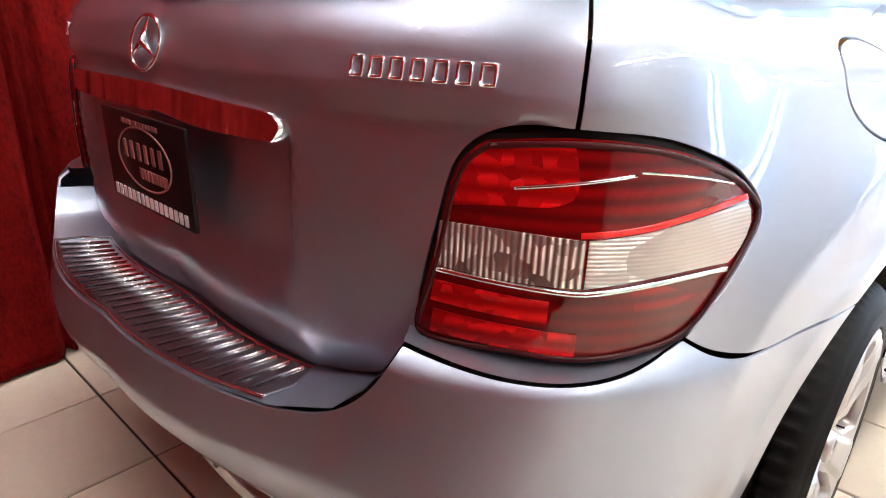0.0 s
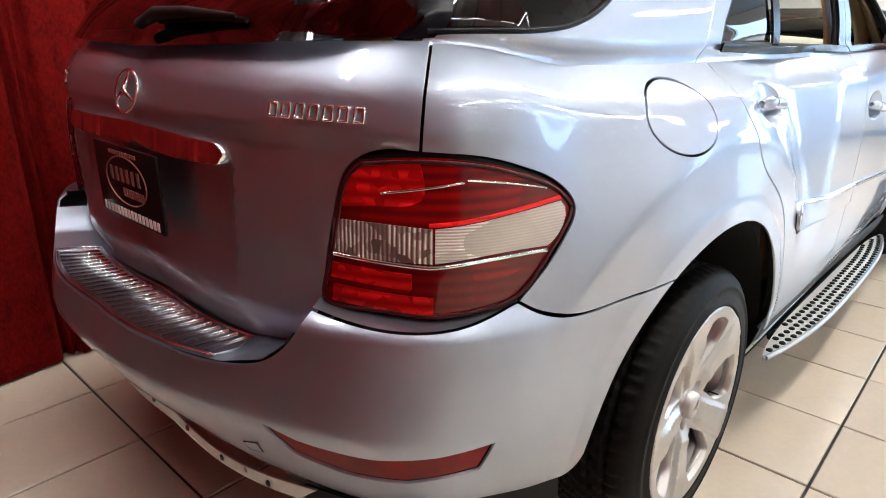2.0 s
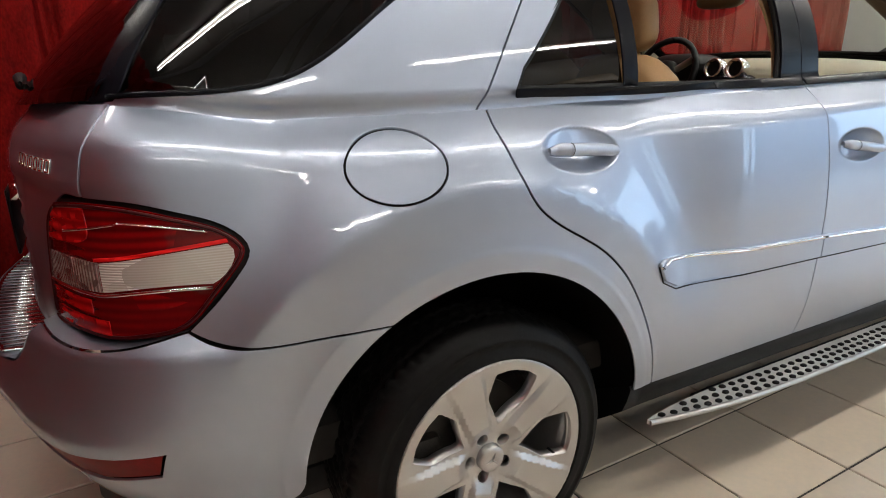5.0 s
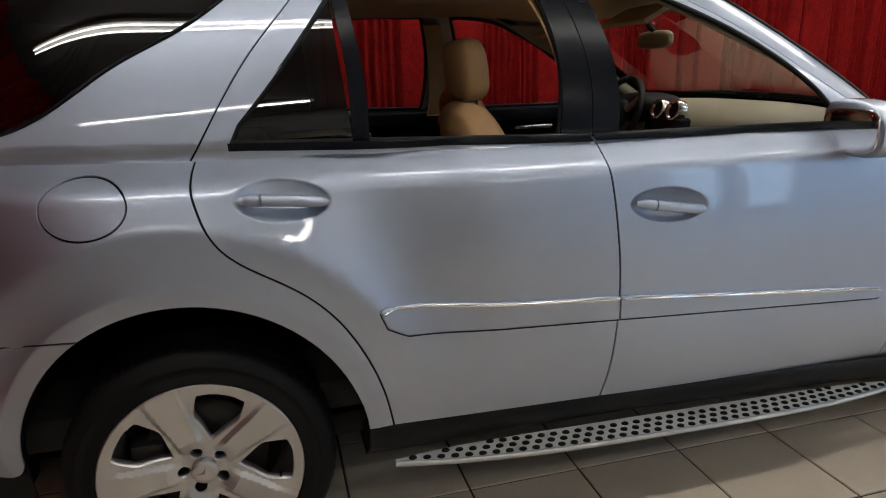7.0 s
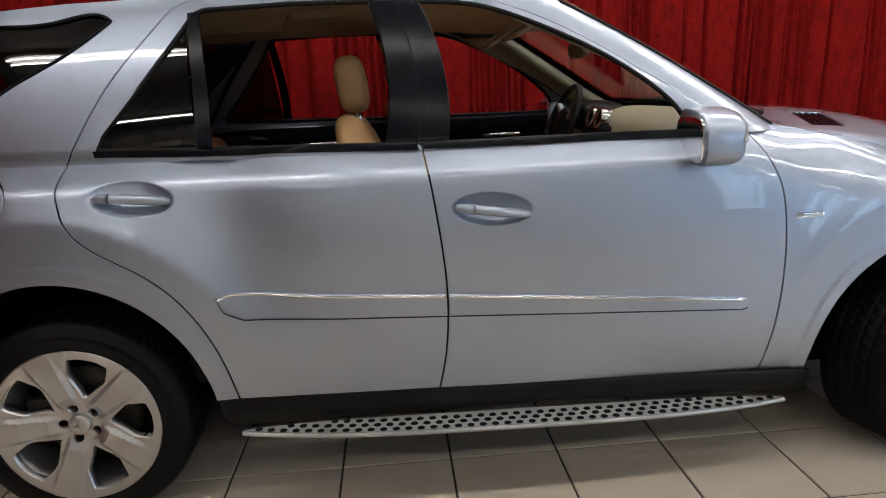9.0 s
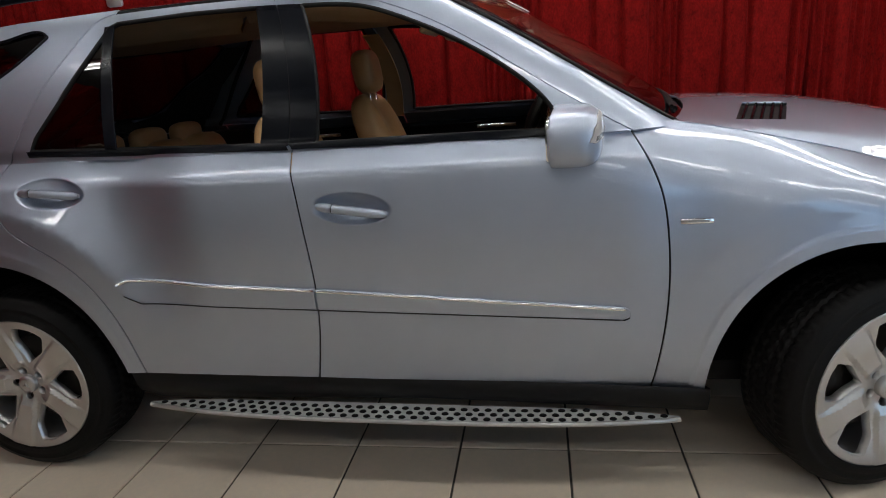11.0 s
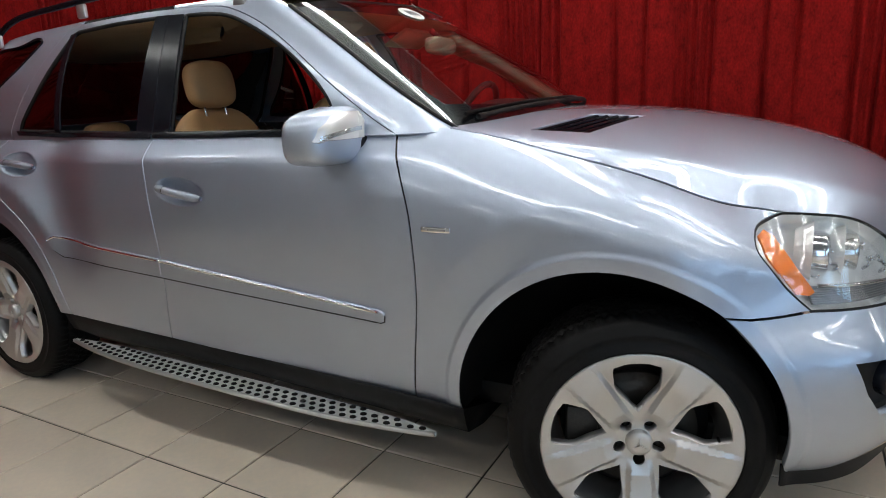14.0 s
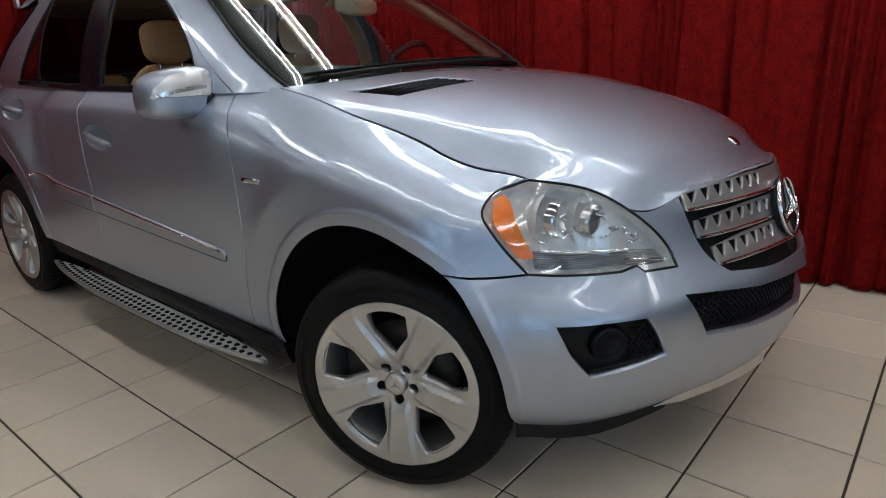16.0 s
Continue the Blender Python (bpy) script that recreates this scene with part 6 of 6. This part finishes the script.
def seat(x, y, up=0.0):
    root = put("seat", None, car, "tan leather front seat with a padded headrest")
    B = Matrix.Translation((x, y, up))
    bm = bmesh.new()
    blob(bm, (.0, 0, .0), (.080, .250, .34), 3.4, 16)
    for v in bm.verts:
        if v.co.x > 0 and abs(v.co.y) < .14:
            v.co.x -= .03 * (1 - (v.co.y / .14) ** 2)
        if v.co.z > .15:
            v.co.y *= 1 - .22 * ((v.co.z - .15) / .2) ** 2
    part("backrest", bm, TAN, root, m=B @ Matrix.Translation((.085, 0, .952)) @ Euler((0, radians(-21), 0)).to_matrix().to_4x4())
    bm = bmesh.new()
    blob(bm, (0, 0, 0), (.27, .25, .085), 3.5, 14)
    part("cushion", bm, TAN, root, m=B @ Matrix.Translation((.42, 0, .64)) @ Euler((0, radians(-8), 0)).to_matrix().to_4x4())
    bm = bmesh.new()
    blob(bm, (0, 0, 0), (.058, .125, .105), 3.2, 14)
    part("headrest", bm, TAN, root, "tan leather headrest", B @ Matrix.Translation((-.005, 0, 1.372)) @ Euler((0, radians(-8), 0)).to_matrix().to_4x4())
    for dy in (-.06, .06):
        put("post", tube_mesh("post", [(x + .02, y + dy, 1.18 + up), (x + .012, y + dy, 1.25 + up), (x + .005, y + dy, 1.33 + up)], .007, CHROME, 8), root, "chrome headrest post")
    bm = bmesh.new()
    blob(bm, (.10, 0, .0), (.03, .205, .27), 4, 12)
    part("seat_back_panel", bm, CARPET, root, m=B @ Matrix.Translation((-.045, 0, .96)) @ Euler((0, radians(-21), 0)).to_matrix().to_4x4())
    return root


seat(.915, -.37)
seat(1.10, .33, .03)
bench = put("rear_bench", None, car, "tan leather rear bench with three low headrests")
for y in (-.34, 0, .34):
    bm = bmesh.new()
    blob(bm, (.16, y, .86), (.09, .175, .30), 3.4, 12, None)
    part("backrest", bm, TAN, bench)
    bm = bmesh.new()
    blob(bm, (.07, y, 1.165), (.05, .125, .055), 2.8, 12)
    part("headrest", bm, TAN, bench)
bm = bmesh.new()
blob(bm, (.50, 0, .62), (.26, .52, .09), 4, 14)
part("cushion", bm, TAN, bench)
# dash, wheel, console, mirror
bm = bmesh.new()
blob(bm, (2.24, 0, 1.045), (.25, .78, .175), 3.0, 20)
dash = part("dashboard", bm, CREAM, car, "cream dashboard with round chrome-ringed vents")
bm = bmesh.new()
blob(bm, (2.07, .34, 1.175), (.14, .20, .075), 2.6, 12)
part("instrument_hood", bm, BLACK, dash)
for y, z, r in ((-.02, 1.18, .045), (.10, 1.18, .045), (-.67, 1.115, .045), (.67, 1.115, .045)):
    vv, ff = revolve([(.0001, 0), (r * .75, 0), (r * .8, .012), (r, .016), (r * 1.1, .006), (r * 1.12, -.03)], 28, axis="z")
    vm = Matrix.Translation((1.985 if abs(y) < .3 else 2.0, y, z)) @ Euler((0, radians(-75), 0)).to_matrix().to_4x4()
    o = put("vent", mesh_of("vent", vv, ff, CHROME), dash, "round chrome-ringed air vent", vm)
    vv, ff = revolve([(.0001, .004), (r * .78, .004)], 20, axis="z")
    put("vent_core", mesh_of("vent_core", vv, ff, BLACK), o)
bm = bmesh.new()
box(bm, (1.95, -.12, .72), (2.1, .18, 1.15), .03)
part("centre_stack", bm, TRIMB, dash)
bm = bmesh.new()
box(bm, (.9, -.13, .5), (1.9, .13, .80), .04)
part("console", bm, TRIMB, car)
sw = put("steering_wheel", None, car, "dark leather steering wheel")
m = Matrix.Translation((1.90, .34, 1.145)) @ Euler((0, radians(-66), 0)).to_matrix().to_4x4()
t = np.linspace(0, 2 * math.pi, 41)
put("wheel_rim", tube_mesh("wheel_rim", [(.19 * math.cos(a), .19 * math.sin(a), 0) for a in t], .016, BLACK, 10), sw, m=m)
bm = bmesh.new()
blob(bm, (0, 0, -.01), (.085, .075, .035), 2.6, 10)
part("boss", bm, BLACK, sw, m=m)
for a in (0, 120, 240):
    c, s_ = math.cos(radians(a + 180)), math.sin(radians(a + 180))
    put("spoke", tube_mesh("spoke", [(.06 * c, .06 * s_, -.01), (.12 * c, .12 * s_, -.006), (.185 * c, .185 * s_, 0)], .016, ALLOY, 8), sw, m=m)
mr = put("rear_view_mirror", None, car, "rear-view mirror under the windscreen's top")
bm = bmesh.new()
blob(bm, (1.895, .03, 1.483), (.025, .125, .038), 3, 10)
part("mirror_body", bm, CREAM, mr)
put("stalk", tube_mesh("stalk", [(1.90, .03, 1.49), (1.885, .03, 1.52), (1.85, .03, 1.55)], .012, BLACK, 8), mr)
for y in (-.33, .33):
    bm = bmesh.new()
    box(bm, (-.01, -.16, -.14), (.01, .16, 0), .008)
    part("sun_visor", bm, HEADLINER, car, m=Matrix.Translation((1.64, y, 1.585)) @ Euler((0, radians(62), 0)).to_matrix().to_4x4())


# ---------------- other cars at the far end of the hall ----------------
def parked_car(m, paint, label):
    root = tagged(new("parked_car"), label, "car", "cars parked in the hall")
    side = np.array([(-2.2, .35), (-2.25, .62), (-2.1, .86), (-1.6, .95), (-1.05, 1.38), (-.3, 1.47), (.5, 1.40), (1.15, .98), (1.9, .86), (2.2, .66), (2.22, .36), (1.75, .24), (-1.75, .24)])
    prof = line(np.vstack([side, side[:1]]), .08)
    v, f, k = [], [], len(prof)
    ys = [-.90, -.86, -.6, 0, .6, .86, .90]
    for y in ys:
        low = 1 - .12 * (abs(y) / .9) ** 4
        for x, z in prof:
            tuck = 1 - .22 * max(0, (z - .95)) / .5
            v.append((x * (1 - .02 * (abs(y) / .9) ** 3), y * tuck, .24 + (z - .24) * (low if abs(y) > .88 else 1)))
    for i in range(len(ys) - 1):
        f += [(i * k + j, i * k + (j + 1) % k, (i + 1) * k + (j + 1) % k, (i + 1) * k + j) for j in range(k)]
    f += [tuple(range(k))[::-1], tuple(range((len(ys) - 1) * k, len(ys) * k))]
    put("body", mesh_of("body", v, f, paint), root)
    for sg in (-1, 1):
        pane = ring(line([(-1.35, .98), (-1.0, 1.30), (-.3, 1.38), (.4, 1.32), (.85, .99), (-1.35, .98)], smooth=False))
        fn = lambda x, z: np.stack([np.asarray(x, float), sg * .905 * (1 - .22 * np.clip(np.asarray(z, float) - .95, 0, None) / .5), np.asarray(z, float)], -1)
        put("side_window", sheet_mesh("side_window", fn, pane, TRIMB, thick=0, step=.15), root, "dark side window")
        for x in (-1.38, 1.38):
            vv, ff = revolve([(.20, -.09), (.30, -.10), (.315, -.07), (.315, .07), (.30, .10), (.20, .09)], 32)
            w = put("wheel", mesh_of("wheel", vv, ff, RUBBER), root, m=Matrix.Translation((x, sg * .83, .315)))
            vv, ff = revolve([(.0001, -.07), (.05, -.085), (.19, -.08), (.20, -.09)], 24)
            put("rim", mesh_of("rim", vv * (1, -sg * -1, 1), ff, ALLOY), w)
    for sg, x0, x1, z0, z1 in ((1, .52, 1.12, 1.385, 1.0),):
        vv = [(x0, -.62, z0 + .012), (x0, .62, z0 + .012), (x1, .70, z1 + .012), (x1, -.70, z1 + .012)]
        put("windscreen", mesh_of("windscreen", vv, [(0, 1, 2, 3)], TRIMB), root, "dark windscreen")
    root.matrix_basis = m
    return root


DARKPAINT = surface("black_car_paint", (.008, .009, .012), .25, coat=1.0, var=.1)
PALEPAINT = surface("white_car_paint", (.70, .69, .66), .3, coat=1.0, var=.05)
parked_car(pose(7.2, .75, 0, 0, 0, 80), DARKPAINT, "black saloon car parked across the hall")
parked_car(pose(9.0, -1.6, 0, 0, 0, 84), PALEPAINT, "white saloon car parked across the hall")

# ---------------- floor tiles, last ----------------
def tile_mesh(w, d):
    bm = bmesh.new()
    box(bm, (-w / 2, -d / 2, -.012), (w / 2, d / 2, 0))
    e = [e for e in bm.edges if all(v.co.z > -.001 for v in e.verts)]
    bmesh.ops.bevel(bm, geom=e, offset=.0025, segments=1, affect="EDGES")
    me = bpy.data.meshes.new("tile")
    bm.to_mesh(me)
    bm.free()
    me.materials.append(TILE)
    return me


TM = tile_mesh(PX - .008, PY - .008)
far_v, far_f, n_tile = [], [], 0
for i in range(-17, 32):
    for j in range(-16, 8):
        x, y = X0 + (i + .5) * PX, Y0 + (j + .5) * PY
        if -2.6 < x < 5.6 and -2.2 < y < 1.8 and n_tile < 300:
            n_tile += 1
            put("tile", TM, floor, m=pose(x, y, random.uniform(-.0006, .0006), random.uniform(-.05, .05), random.uniform(-.05, .05), 0))
        elif -6.9 < x < 9.9 and -6.1 < y < 3.9:
            o, w, d = len(far_v), PX / 2 - .003, PY / 2 - .003
            far_v += [(x - w, y - d, 0), (x + w, y - d, 0), (x + w, y + d, 0), (x - w, y + d, 0)] + [(x - w, y - d, -.01), (x + w, y - d, -.01), (x + w, y + d, -.01), (x - w, y + d, -.01)]
            far_f += [(o, o + 1, o + 2, o + 3)] + [(o + a, o + 4 + a, o + 4 + (a + 1) % 4, o + (a + 1) % 4) for a in range(4)]
tagged(put("far_tiles", mesh_of("far_tiles", far_v, far_f, TILE, smooth=False), floor), kind="stuff")
